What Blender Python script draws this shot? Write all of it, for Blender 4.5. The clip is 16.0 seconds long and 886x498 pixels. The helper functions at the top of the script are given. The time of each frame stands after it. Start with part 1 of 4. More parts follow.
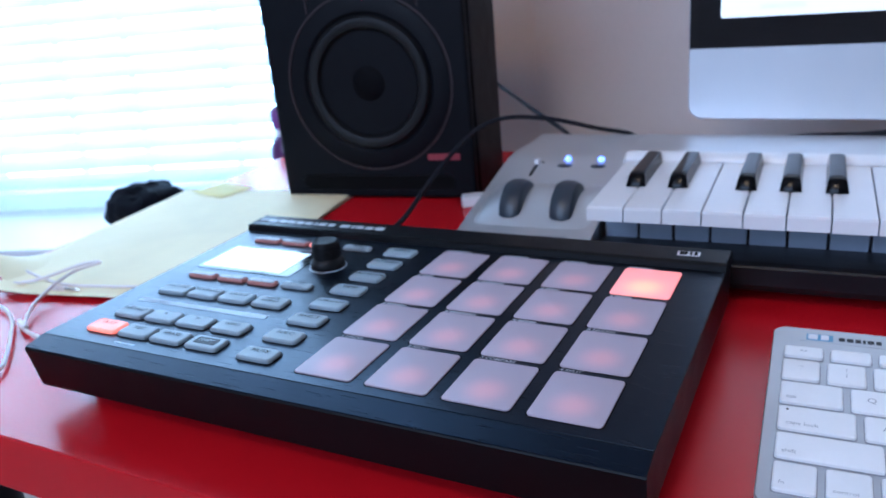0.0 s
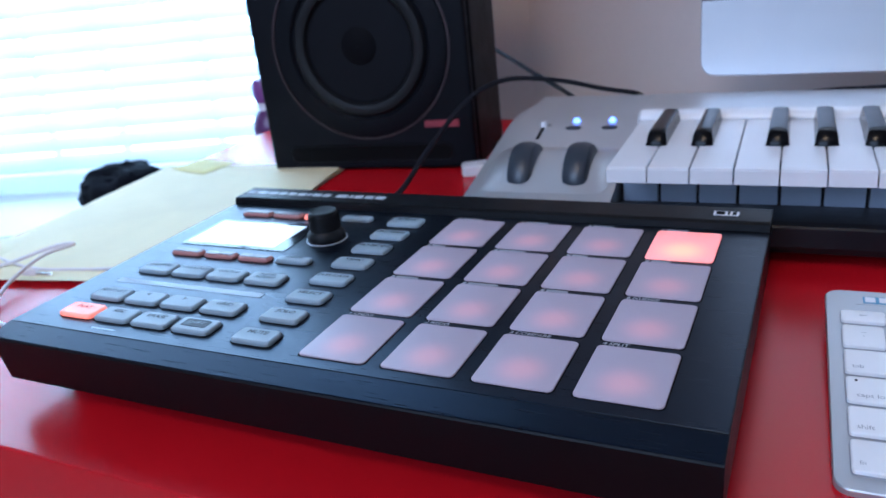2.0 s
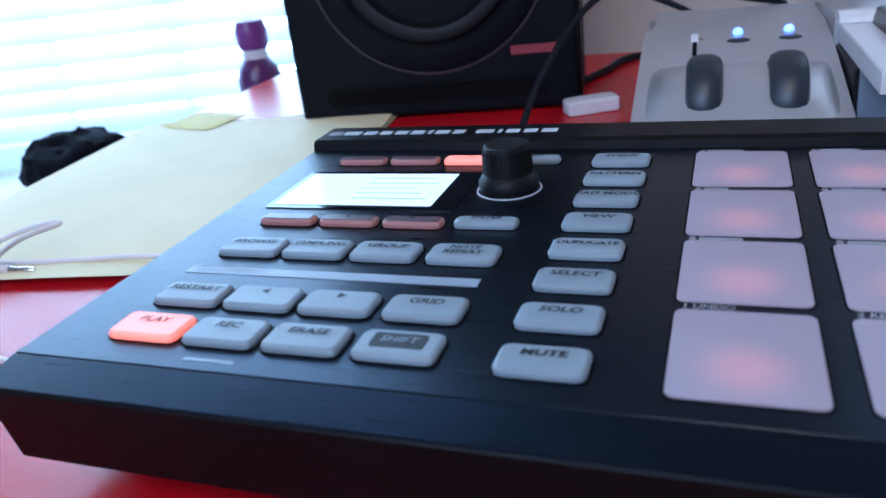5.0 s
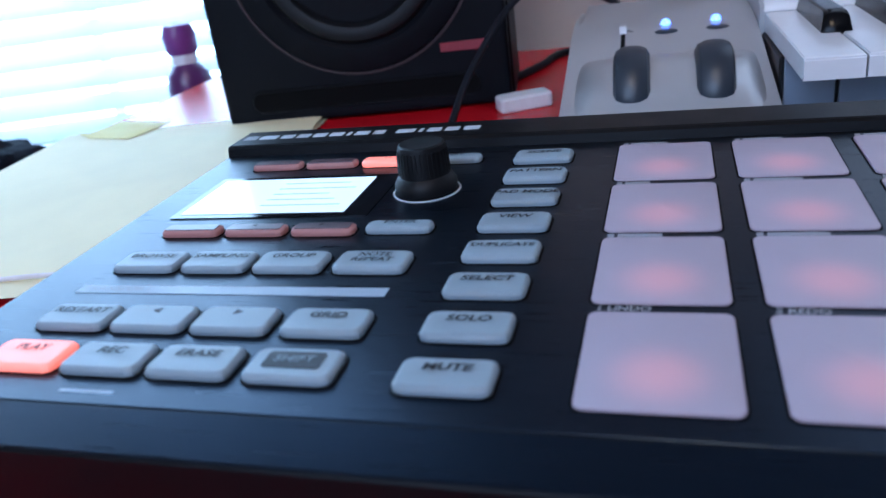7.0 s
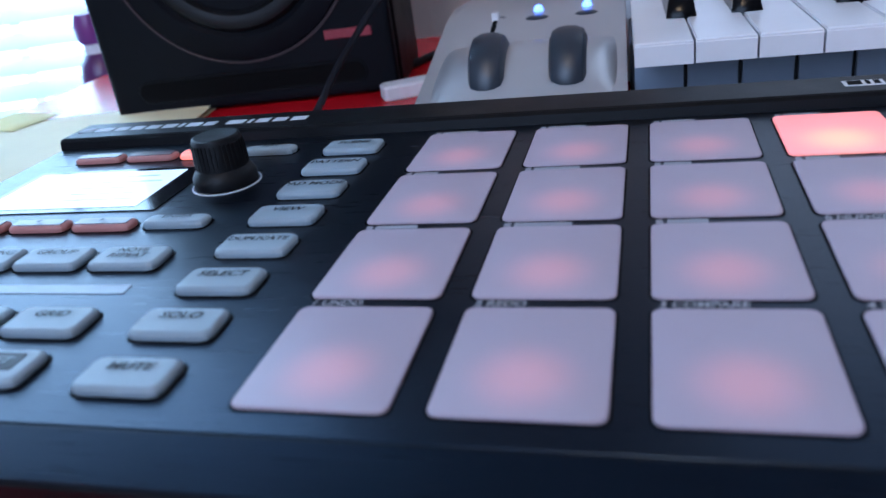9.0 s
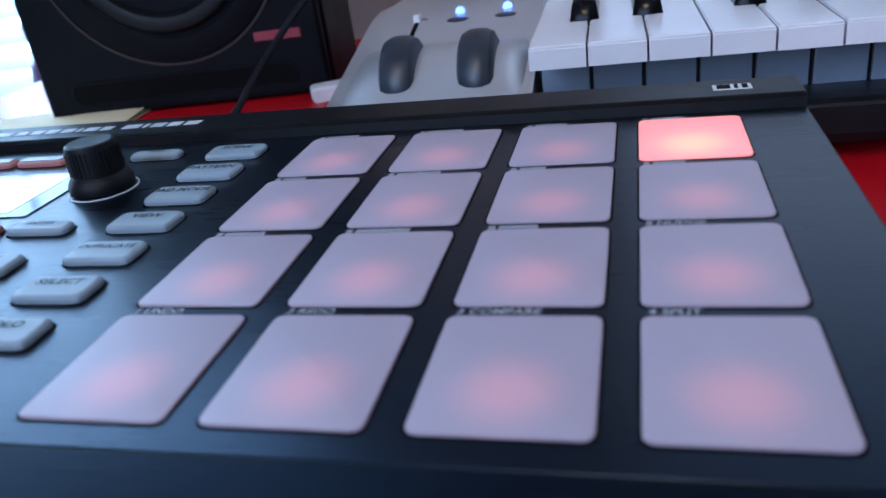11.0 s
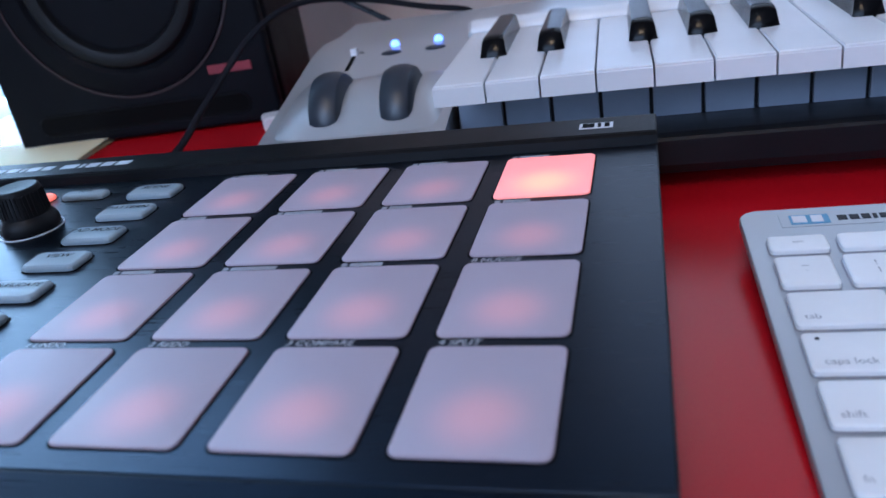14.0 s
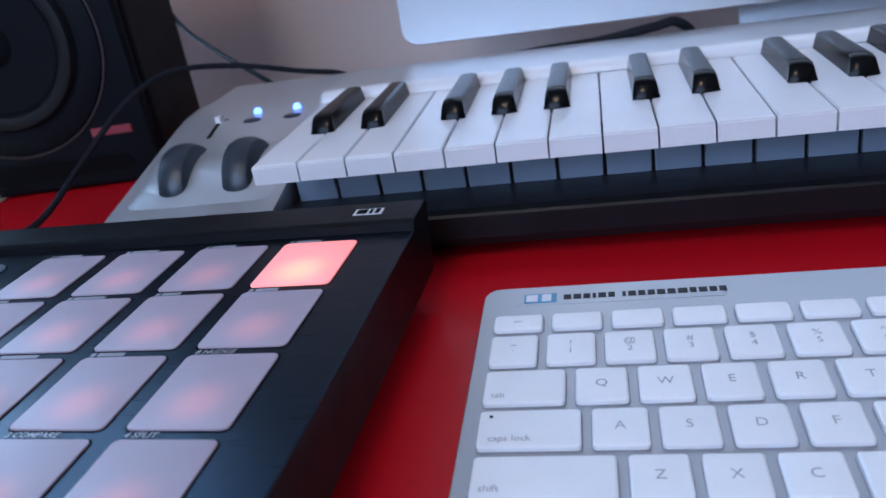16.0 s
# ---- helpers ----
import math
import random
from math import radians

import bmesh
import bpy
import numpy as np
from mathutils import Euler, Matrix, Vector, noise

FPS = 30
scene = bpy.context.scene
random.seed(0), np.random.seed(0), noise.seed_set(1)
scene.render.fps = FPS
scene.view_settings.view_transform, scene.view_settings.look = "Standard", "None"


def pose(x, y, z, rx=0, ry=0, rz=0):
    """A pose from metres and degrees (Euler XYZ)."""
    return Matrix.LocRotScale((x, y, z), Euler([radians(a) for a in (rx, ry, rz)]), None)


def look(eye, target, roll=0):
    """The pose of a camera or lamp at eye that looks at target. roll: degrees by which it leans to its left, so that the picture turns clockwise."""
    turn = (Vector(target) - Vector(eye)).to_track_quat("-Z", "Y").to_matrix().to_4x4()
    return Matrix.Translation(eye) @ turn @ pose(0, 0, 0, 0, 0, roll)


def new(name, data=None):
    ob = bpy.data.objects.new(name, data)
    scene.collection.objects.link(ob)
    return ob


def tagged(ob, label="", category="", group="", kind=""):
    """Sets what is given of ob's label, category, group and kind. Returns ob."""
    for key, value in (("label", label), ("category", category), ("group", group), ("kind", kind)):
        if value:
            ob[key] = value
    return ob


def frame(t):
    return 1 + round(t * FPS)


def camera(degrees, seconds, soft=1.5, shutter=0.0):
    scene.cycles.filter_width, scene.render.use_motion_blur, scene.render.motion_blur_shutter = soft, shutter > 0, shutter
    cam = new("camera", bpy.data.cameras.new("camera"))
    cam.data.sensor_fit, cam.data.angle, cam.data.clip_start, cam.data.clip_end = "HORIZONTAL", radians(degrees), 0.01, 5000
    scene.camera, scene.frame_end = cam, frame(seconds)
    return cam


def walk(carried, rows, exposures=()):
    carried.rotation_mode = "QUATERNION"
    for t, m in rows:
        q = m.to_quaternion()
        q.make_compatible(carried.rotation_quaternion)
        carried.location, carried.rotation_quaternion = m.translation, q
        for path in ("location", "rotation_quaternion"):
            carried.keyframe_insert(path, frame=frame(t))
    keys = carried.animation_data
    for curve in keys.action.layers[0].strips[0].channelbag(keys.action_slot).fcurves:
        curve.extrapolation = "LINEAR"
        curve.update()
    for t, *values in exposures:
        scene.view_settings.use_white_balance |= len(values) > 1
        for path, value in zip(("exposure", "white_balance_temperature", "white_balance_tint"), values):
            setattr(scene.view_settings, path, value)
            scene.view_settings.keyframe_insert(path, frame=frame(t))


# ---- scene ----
cam = camera(59.16, 16.0, soft=1.6)
# seconds, eye, yaw to the left, pitch up, roll
ROWS = [
    (0, 0.21049, -0.23961, 0.20478, 28.491, -20.104, -5.448),
    (0.5, 0.20724, -0.24175, 0.20526, 27.720, -19.214, -5.590),
    (1, 0.20136, -0.24726, 0.19672, 27.741, -19.558, -5.641),
    (1.5, 0.19476, -0.24120, 0.19177, 27.475, -20.260, -6.088),
    (2, 0.17800, -0.21448, 0.18442, 27.195, -21.544, -6.446),
    (2.5, 0.14927, -0.18225, 0.17079, 26.853, -23.235, -6.911),
    (3, 0.11666, -0.15379, 0.15575, 26.373, -24.610, -6.271),
    (3.5, 0.08313, -0.14013, 0.14824, 25.684, -24.615, -6.629),
    (4, 0.04082, -0.14189, 0.14881, 23.725, -23.725, -5.553),
    (4.2, 0.02906, -0.14038, 0.14337, 23.218, -23.682, -5.685),
    (6.3, 0.00161, -0.12376, 0.12730, 18.588, -24.040, -7.447),
    (6.5, 0.00396, -0.12547, 0.13131, 18.048, -24.538, -7.131),
    (7, 0.01624, -0.11633, 0.12577, 18.071, -23.950, -7.816),
    (7.5, 0.02619, -0.11526, 0.12620, 17.504, -24.953, -7.049),
    (8, 0.04070, -0.11313, 0.12722, 17.626, -25.227, -8.112),
    (8.5, 0.05750, -0.10573, 0.12400, 17.237, -25.298, -7.996),
    (9, 0.07258, -0.10009, 0.11958, 16.672, -25.190, -8.070),
    (9.5, 0.08252, -0.09819, 0.11670, 16.049, -25.398, -7.704),
    (10, 0.09105, -0.09731, 0.11650, 15.849, -25.444, -7.634),
    (10.2, 0.09571, -0.09562, 0.11704, 16.057, -25.531, -7.725),
    (12.3, 0.12262, -0.09188, 0.11887, 15.676, -25.495, -8.819),
    (12.5, 0.12431, -0.09211, 0.11955, 15.940, -25.716, -8.866),
    (13, 0.12846, -0.09587, 0.12163, 16.223, -25.585, -9.030),
    (13.5, 0.14045, -0.10151, 0.12654, 16.716, -25.438, -9.295),
    (14, 0.15751, -0.10303, 0.13073, 16.746, -25.023, -9.514),
    (14.5, 0.17767, -0.10572, 0.13545, 16.384, -24.929, -9.584),
    (15, 0.19728, -0.10544, 0.13787, 15.569, -24.674, -9.463),
    (15.5, 0.22051, -0.10364, 0.14113, 15.875, -24.596, -9.501),
    (16, 0.24238, -0.10446, 0.15271, 15.216, -23.978, -9.598),
]


def eye_pose(x, y, z, yaw, pitch, roll):
    return pose(x, y, z, 90, 0, yaw) @ pose(0, 0, 0, pitch) @ pose(0, 0, 0, 0, 0, roll)


cam.data.dof.use_dof, cam.data.dof.focus_distance, cam.data.dof.aperture_fstop = True, 0.285, 17.0
walk(cam, [(t, eye_pose(x, y, z, yaw, pitch, roll)) for t, x, y, z, yaw, pitch, roll in ROWS], [(0.0, 0.20, 4950, 12), (4.0, 0.15, 4950, 12), (16.0, 0.10, 4950, 12)])

# ---- light ----
world = bpy.data.worlds.new("sky")
scene.world = world
world.use_nodes = True
sky = world.node_tree.nodes.new("ShaderNodeTexSky")
sky.sky_type, sky.sun_disc = "NISHITA", False
sky.sun_elevation, sky.sun_rotation = radians(40), radians(200)
back = world.node_tree.nodes["Background"]
back.inputs["Strength"].default_value = 0.12
world.node_tree.links.new(sky.outputs[0], back.inputs["Color"])


def area_lamp(name, m, w, h, watts, color):
    d = bpy.data.lights.new(name, "AREA")
    d.shape, d.size, d.size_y, d.energy, d.color = "RECTANGLE", w, h, watts, color
    ob = new(name, d)
    ob.matrix_world = m
    return ob


# daylight from the window behind the camera, and the warm ceiling lamp of the room
area_lamp("room_window_light", look((-0.35, -2.1, 1.05), (0.1, 0.2, 0.0)), 1.5, 1.2, 30, (0.74, 0.85, 1.0))
area_lamp("ceiling_lamp_light", look((0.1, -1.2, 1.58), (0.15, 0.2, 0)), 0.28, 0.28, 9, (1.0, 0.66, 0.34))

# ---- materials ----


def nodes_of(name):
    m = bpy.data.materials.new(name)
    m.use_nodes = True
    nt = m.node_tree
    return m, nt, nt.nodes["Principled BSDF"]


def mat(name, color, rough=0.5, metal=0.0, spec=0.5, var=0.15, scale=40.0, stretch=(1, 1, 1), bump=0.0, bump_scale=400.0,
        rough_var=0.1, coat=0.0, random_var=0.0):
    """A principled surface with coarse and fine variation and a fine relief."""
    m, nt, p = nodes_of(name)
    N, L = nt.nodes.new, nt.links.new
    tex = N("ShaderNodeTexCoord")
    mp = N("ShaderNodeMapping")
    mp.inputs["Scale"].default_value = stretch
    L(tex.outputs["Object"], mp.inputs["Vector"])
    big = N("ShaderNodeTexNoise")
    big.inputs["Scale"].default_value, big.inputs["Detail"].default_value = scale, 4
    L(mp.outputs[0], big.inputs["Vector"])
    fine = N("ShaderNodeTexNoise")
    fine.inputs["Scale"].default_value, fine.inputs["Detail"].default_value = bump_scale, 3
    L(mp.outputs[0], fine.inputs["Vector"])
    mixv = N("ShaderNodeMath")
    mixv.operation = "MULTIPLY_ADD"
    L(fine.outputs["Fac"], mixv.inputs[0])
    mixv.inputs[1].default_value = 0.35
    L(big.outputs["Fac"], mixv.inputs[2])
    ramp = N("ShaderNodeMapRange")
    ramp.inputs["From Min"].default_value, ramp.inputs["From Max"].default_value = 0.35, 1.0
    ramp.inputs["To Min"].default_value, ramp.inputs["To Max"].default_value = 1 - var, 1 + var
    L(mixv.outputs[0], ramp.inputs["Value"])
    hsv = N("ShaderNodeHueSaturation")
    hsv.inputs["Color"].default_value = (*color, 1)
    val = ramp.outputs[0]
    if random_var:
        info = N("ShaderNodeObjectInfo")
        rr = N("ShaderNodeMapRange")
        rr.inputs["To Min"].default_value, rr.inputs["To Max"].default_value = 1 - random_var, 1 + random_var
        L(info.outputs["Random"], rr.inputs["Value"])
        mul = N("ShaderNodeMath")
        mul.operation = "MULTIPLY"
        L(val, mul.inputs[0])
        L(rr.outputs[0], mul.inputs[1])
        val = mul.outputs[0]
    L(val, hsv.inputs["Value"])
    L(hsv.outputs[0], p.inputs["Base Color"])
    rmap = N("ShaderNodeMapRange")
    rmap.inputs["To Min"].default_value, rmap.inputs["To Max"].default_value = max(0.02, rough - rough_var), min(1, rough + rough_var)
    L(big.outputs["Fac"], rmap.inputs["Value"])
    L(rmap.outputs[0], p.inputs["Roughness"])
    p.inputs["Metallic"].default_value = metal
    p.inputs["Specular IOR Level"].default_value = spec
    p.inputs["Coat Weight"].default_value = coat
    if bump:
        b = N("ShaderNodeBump")
        b.inputs["Strength"].default_value, b.inputs["Distance"].default_value = bump, 0.0005
        L(fine.outputs["Fac"], b.inputs["Height"])
        L(b.outputs[0], p.inputs["Normal"])
    return m


def glow(name, color, strength, base=(0.5, 0.5, 0.5), rough=0.4):
    m, nt, p = nodes_of(name)
    p.inputs["Base Color"].default_value = (*base, 1)
    p.inputs["Roughness"].default_value = rough
    p.inputs["Emission Color"].default_value = (*color, 1)
    p.inputs["Emission Strength"].default_value = strength
    return m


def pad_mat(name, base, core, strength, rim, radius):
    """Milky rubber with the light of a lamp under its middle shining through."""
    m, nt, p = nodes_of(name)
    N, L = nt.nodes.new, nt.links.new
    tex = N("ShaderNodeTexCoord")
    sub = N("ShaderNodeVectorMath")
    sub.operation = "DISTANCE"
    sub.inputs[1].default_value = (0.0, -0.0062, 0.0)
    L(tex.outputs["Object"], sub.inputs[0])
    fall = N("ShaderNodeMapRange")
    fall.interpolation_type = "SMOOTHERSTEP"
    fall.inputs["From Min"].default_value, fall.inputs["From Max"].default_value = 0.0, radius
    fall.inputs["To Min"].default_value, fall.inputs["To Max"].default_value = 1.0, 0.0
    L(sub.outputs["Value"], fall.inputs["Value"])
    sq = N("ShaderNodeMath")
    sq.operation = "POWER"
    sq.inputs[1].default_value = 2.0
    L(fall.outputs[0], sq.inputs[0])
    col = N("ShaderNodeMix")
    col.data_type = "RGBA"
    col.inputs["A"].default_value, col.inputs["B"].default_value = (*rim, 1), (*core, 1)
    L(sq.outputs[0], col.inputs["Factor"])
    fine = N("ShaderNodeTexNoise")
    fine.inputs["Scale"].default_value, fine.inputs["Detail"].default_value = 900, 3
    L(tex.outputs["Object"], fine.inputs["Vector"])
    big = N("ShaderNodeTexNoise")
    big.inputs["Scale"].default_value, big.inputs["Detail"].default_value = 60, 4
    L(tex.outputs["Object"], big.inputs["Vector"])
    rg = N("ShaderNodeMapRange")
    rg.inputs["To Min"].default_value, rg.inputs["To Max"].default_value = 0.38, 0.62
    L(big.outputs["Fac"], rg.inputs["Value"])
    L(rg.outputs[0], p.inputs["Roughness"])
    b = N("ShaderNodeBump")
    b.inputs["Strength"].default_value, b.inputs["Distance"].default_value = 0.12, 0.0003
    L(fine.outputs["Fac"], b.inputs["Height"])
    L(b.outputs[0], p.inputs["Normal"])
    p.inputs["Base Color"].default_value = (*base, 1)
    p.inputs["Specular IOR Level"].default_value = 0.4
    L(col.outputs["Result"], p.inputs["Emission Color"])
    p.inputs["Emission Strength"].default_value = strength
    return m


RED = mat("red_laminate", (0.47, 0.004, 0.010), 0.24, spec=0.26, var=0.06, scale=8, bump=0.05, bump_scale=1500, rough_var=0.06)
WALL = mat("wall_paint", (0.60, 0.525, 0.49), 0.85, var=0.05, scale=3, bump=0.25, bump_scale=180)
WHITE_PAINT = mat("white_paint", (0.78, 0.79, 0.81), 0.45, var=0.05, scale=6, bump=0.05)
CEIL = mat("ceiling_paint", (0.75, 0.75, 0.74), 0.9, var=0.05, scale=3, bump=0.3, bump_scale=120)
CARPET = mat("carpet_pile", (0.30, 0.27, 0.25), 0.95, var=0.25, scale=12, bump=1.0, bump_scale=260)
BRUSHED = mat("brushed_black_metal", (0.0080, 0.0145, 0.0275), 0.29, metal=0.8, spec=0.2, var=0.08, scale=34, stretch=(1.6, 40, 1), bump=0.04,
              bump_scale=110, rough_var=0.05)
SHELL = mat("black_shell", (0.003, 0.0034, 0.0048), 0.42, spec=0.13, var=0.15, scale=50, bump=0.12, bump_scale=1800)
DARK = mat("black_recess", (0.003, 0.003, 0.0035), 0.75, spec=0.08, var=0.1)
RUBBER = mat("black_rubber", (0.005, 0.0055, 0.007), 0.50, spec=0.22, var=0.2, scale=80, bump=0.15, bump_scale=900)
BUTTON = mat("grey_rubber", (0.25, 0.31, 0.36), 0.50, var=0.07, scale=120, bump=0.10, bump_scale=1200, random_var=0.06)
BROWN = glow("dim_amber_rubber", (1.0, 0.22, 0.14), 0.035, (0.34, 0.17, 0.16), 0.5)
SMOKE = mat("smoked_cap", (0.095, 0.060, 0.070), 0.35, var=0.1, scale=100)
LIT = glow("lit_amber_rubber", (1.0, 0.16, 0.08), 0.95, (0.75, 0.35, 0.28), 0.5)
PRINT = mat("dark_print", (0.012, 0.014, 0.020), 0.6, var=0.1)
LIGHT_PRINT = mat("pale_print", (0.56, 0.60, 0.66), 0.5, var=0.08)
STRIP = mat("pale_strip_print", (0.30, 0.36, 0.44), 0.45, var=0.06)
LEGEND = mat("legend_grey", (0.36, 0.37, 0.41), 0.6, var=0.1)
GREY_PRINT = mat("grey_print", (0.30, 0.31, 0.35), 0.6, var=0.1)
PAD = pad_mat("milky_pad", (0.360, 0.325, 0.390), (1.0, 0.18, 0.10), 0.23, (0.09, 0.016, 0.014), 0.0185)
PAD_LIT = pad_mat("lit_pad", (0.60, 0.40, 0.38), (1.0, 0.40, 0.12), 0.95, (0.80, 0.12, 0.08), 0.021)
SCREEN_GLASS = mat("black_display_glass", (0.006, 0.007, 0.010), 0.10, var=0.1, rough_var=0.03)
LCD = glow("lit_lcd", (0.80, 0.93, 1.0), 1.0, (0.25, 0.27, 0.28), 0.12)
LCD_LINE = glow("lcd_line", (0.62, 0.75, 0.85), 0.62, (0.2, 0.2, 0.2), 0.15)
SILVER = mat("silver_plastic", (0.50, 0.51, 0.53), 0.32, metal=0.55, var=0.06, scale=30, bump=0.06, bump_scale=2500)
IVORY = mat("white_key_plastic", (0.76, 0.76, 0.79), 0.24, var=0.03, scale=25, rough_var=0.05)
# white key plastic with the shade under the lip put into its grey-blue colour
KEY_LOW_SHADE = mat("shaded_white_key_front", (0.30, 0.34, 0.42), 0.45, var=0.06, scale=25)
EBONY = mat("black_key_plastic", (0.003, 0.003, 0.004), 0.19, spec=0.13, var=0.15, scale=60, rough_var=0.07)
BEDBLACK = mat("black_key_bed", (0.006, 0.0065, 0.009), 0.42, spec=0.3, var=0.15, scale=40, bump=0.1, bump_scale=1500)
WHEEL = mat("slate_rubber_wheel", (0.020, 0.027, 0.040), 0.38, var=0.15, scale=90, bump=0.15, bump_scale=900)
BLUE_LED = glow("blue_led", (0.13, 0.25, 1.0), 3.2, (0.6, 0.7, 1.0), 0.3)
ALU = mat("anodised_aluminium", (0.62, 0.64, 0.67), 0.40, metal=0.75, var=0.03, scale=30, bump=0.04, bump_scale=3000)
ALU_PLATE = mat("keyboard_aluminium", (0.44, 0.46, 0.49), 0.42, metal=0.6, var=0.03, scale=30, bump=0.04, bump_scale=3000)
KEYCAP = mat("white_keycap", (0.80, 0.81, 0.83), 0.38, var=0.03, scale=60, random_var=0.02)
BEZEL = mat("black_monitor_glass", (0.004, 0.004, 0.006), 0.12, var=0.1, rough_var=0.04)
DISPLAY = glow("lit_monitor", (0.93, 0.97, 1.0), 1.05, (0.1, 0.1, 0.1), 0.15)
VINYL = mat("black_vinyl", (0.0036, 0.0042, 0.0068), 0.48, spec=0.10, var=0.2, scale=60, bump=0.2, bump_scale=1400)
CONE = mat("woven_cone", (0.0025, 0.0025, 0.004), 0.60, spec=0.06, var=0.3, scale=140, bump=0.3, bump_scale=700)
RED_TRIM = mat("dark_red_trim", (0.018, 0.0045, 0.006), 0.5, var=0.1)
LOGO_RED = mat("red_badge", (0.24, 0.035, 0.05), 0.4, var=0.15)
RED_LED = glow("red_led", (1.0, 0.03, 0.12), 5.0, (0.8, 0.1, 0.2), 0.3)
PAPER = mat("yellow_paper", (0.78, 0.69, 0.44), 0.8, var=0.09, scale=9, bump=0.5, bump_scale=45)
NOTE = mat("yellow_note", (0.72, 0.62, 0.26), 0.8, var=0.05, scale=14)
CLOTH = mat("black_cloth", (0.004, 0.005, 0.009), 0.9, spec=0.15, var=0.4, scale=40, bump=0.8, bump_scale=500)
PURPLE = mat("purple_plastic", (0.085, 0.020, 0.105), 0.30, var=0.15, scale=50)
PURPLE_CAP = mat("purple_cap", (0.17, 0.04, 0.21), 0.35, var=0.15, scale=50)
LABEL_WHITE = mat("white_label", (0.70, 0.70, 0.74), 0.5, var=0.08, scale=50)
CABLE_BLACK = mat("black_cable", (0.008, 0.009, 0.014), 0.65, spec=0.2, var=0.2, scale=100)
CABLE_WHITE = mat("white_cable", (0.70, 0.63, 0.63), 0.45, var=0.08, scale=100)
CHROME = mat("plug_metal", (0.75, 0.72, 0.68), 0.18, metal=1.0, var=0.1, scale=300)
BLUE_PRINT = mat("blue_print", (0.10, 0.28, 0.46), 0.4, var=0.1)


def slat_mat():
    m, nt, p = nodes_of("blind_slat_vinyl")
    N, L = nt.nodes.new, nt.links.new
    p.inputs["Base Color"].default_value = (0.82, 0.84, 0.86, 1)
    p.inputs["Roughness"].default_value = 0.4
    tr = N("ShaderNodeBsdfTranslucent")
    tr.inputs["Color"].default_value = (0.86, 0.90, 0.93, 1)
    mx = N("ShaderNodeMixShader")
    mx.inputs[0].default_value = 0.6
    L(p.outputs[0], mx.inputs[1])
    L(tr.outputs[0], mx.inputs[2])
    L(mx.outputs[0], nt.nodes["Material Output"].inputs["Surface"])
    return m


def daylight_mat():
    """Bright hazy daylight with soft, large, pale shapes far outside."""
    m, nt, p = nodes_of("hazy_daylight")
    N, L = nt.nodes.new, nt.links.new
    tex = N("ShaderNodeTexCoord")
    no = N("ShaderNodeTexNoise")
    no.inputs["Scale"].default_value = 1.6
    L(tex.outputs["Object"], no.inputs["Vector"])
    mx = N("ShaderNodeMix")
    mx.data_type = "RGBA"
    mx.inputs["A"].default_value, mx.inputs["B"].default_value = (0.52, 0.78, 0.95, 1), (0.78, 0.93, 1.0, 1)
    L(no.outputs["Fac"], mx.inputs["Factor"])
    em = N("ShaderNodeEmission")
    em.inputs["Strength"].default_value = DAYLIGHT
    L(mx.outputs["Result"], em.inputs["Color"])
    L(em.outputs[0], nt.nodes["Material Output"].inputs["Surface"])
    return m


DAYLIGHT = 7.0
SLAT = slat_mat()
DAY = daylight_mat()

# ---- mesh helpers ----


def finish(name, bm, material, parent=None, label="", smooth=False, at=None):
    bmesh.ops.recalc_face_normals(bm, faces=bm.faces)
    me = bpy.data.meshes.new(name)
    bm.to_mesh(me)
    bm.free()
    me.materials.append(material)
    if smooth:
        for f in me.polygons:
            f.use_smooth = True
        me.set_sharp_from_angle(angle=radians(35))
    ob = new(name, me)
    ob.parent = parent
    if at is not None:
        ob.matrix_basis = at
    if label:
        ob["label"] = label
    return ob


def part(name, bm, material, parent, label="", smooth=False, at=None):
    return finish(name, bm, material, parent, label, smooth, at)


def shared(name, me, parent, at, label=""):
    ob = new(name, me)
    ob.parent = parent
    ob.matrix_basis = at
    if label:
        ob["label"] = label
    return ob


def thing(name, m, label, category, group="", kind=""):
    ob = new(name)
    ob.empty_display_size = 0.02
    ob.matrix_basis = m
    return tagged(ob, label, category, group, kind)


def add_box(bm, x0, x1, y0, y1, z0, z1, bevel=0.0, seg=2):
    r = bmesh.ops.create_cube(bm, size=1)
    for v in r["verts"]:
        v.co = ((x0 + x1) / 2 + v.co.x * (x1 - x0), (y0 + y1) / 2 + v.co.y * (y1 - y0), (z0 + z1) / 2 + v.co.z * (z1 - z0))
    if bevel:
        es = list({e for v in r["verts"] for e in v.link_edges})
        bmesh.ops.bevel(bm, geom=es, offset=bevel, segments=seg, profile=0.6, affect="EDGES")
    return bm


def box(x0, x1, y0, y1, z0, z1, bevel=0.0, seg=2):
    return add_box(bmesh.new(), x0, x1, y0, y1, z0, z1, bevel, seg)


def rr_outline(w, d, r, n=4):
    pts = []
    for cx, cy, a0 in ((w / 2 - r, d / 2 - r, 0), (-w / 2 + r, d / 2 - r, 90), (-w / 2 + r, -d / 2 + r, 180), (w / 2 - r, -d / 2 + r, 270)):
        for i in range(n + 1):
            a = radians(a0 + 90 * i / n)
            pts.append((cx + r * math.cos(a), cy + r * math.sin(a)))
    return pts


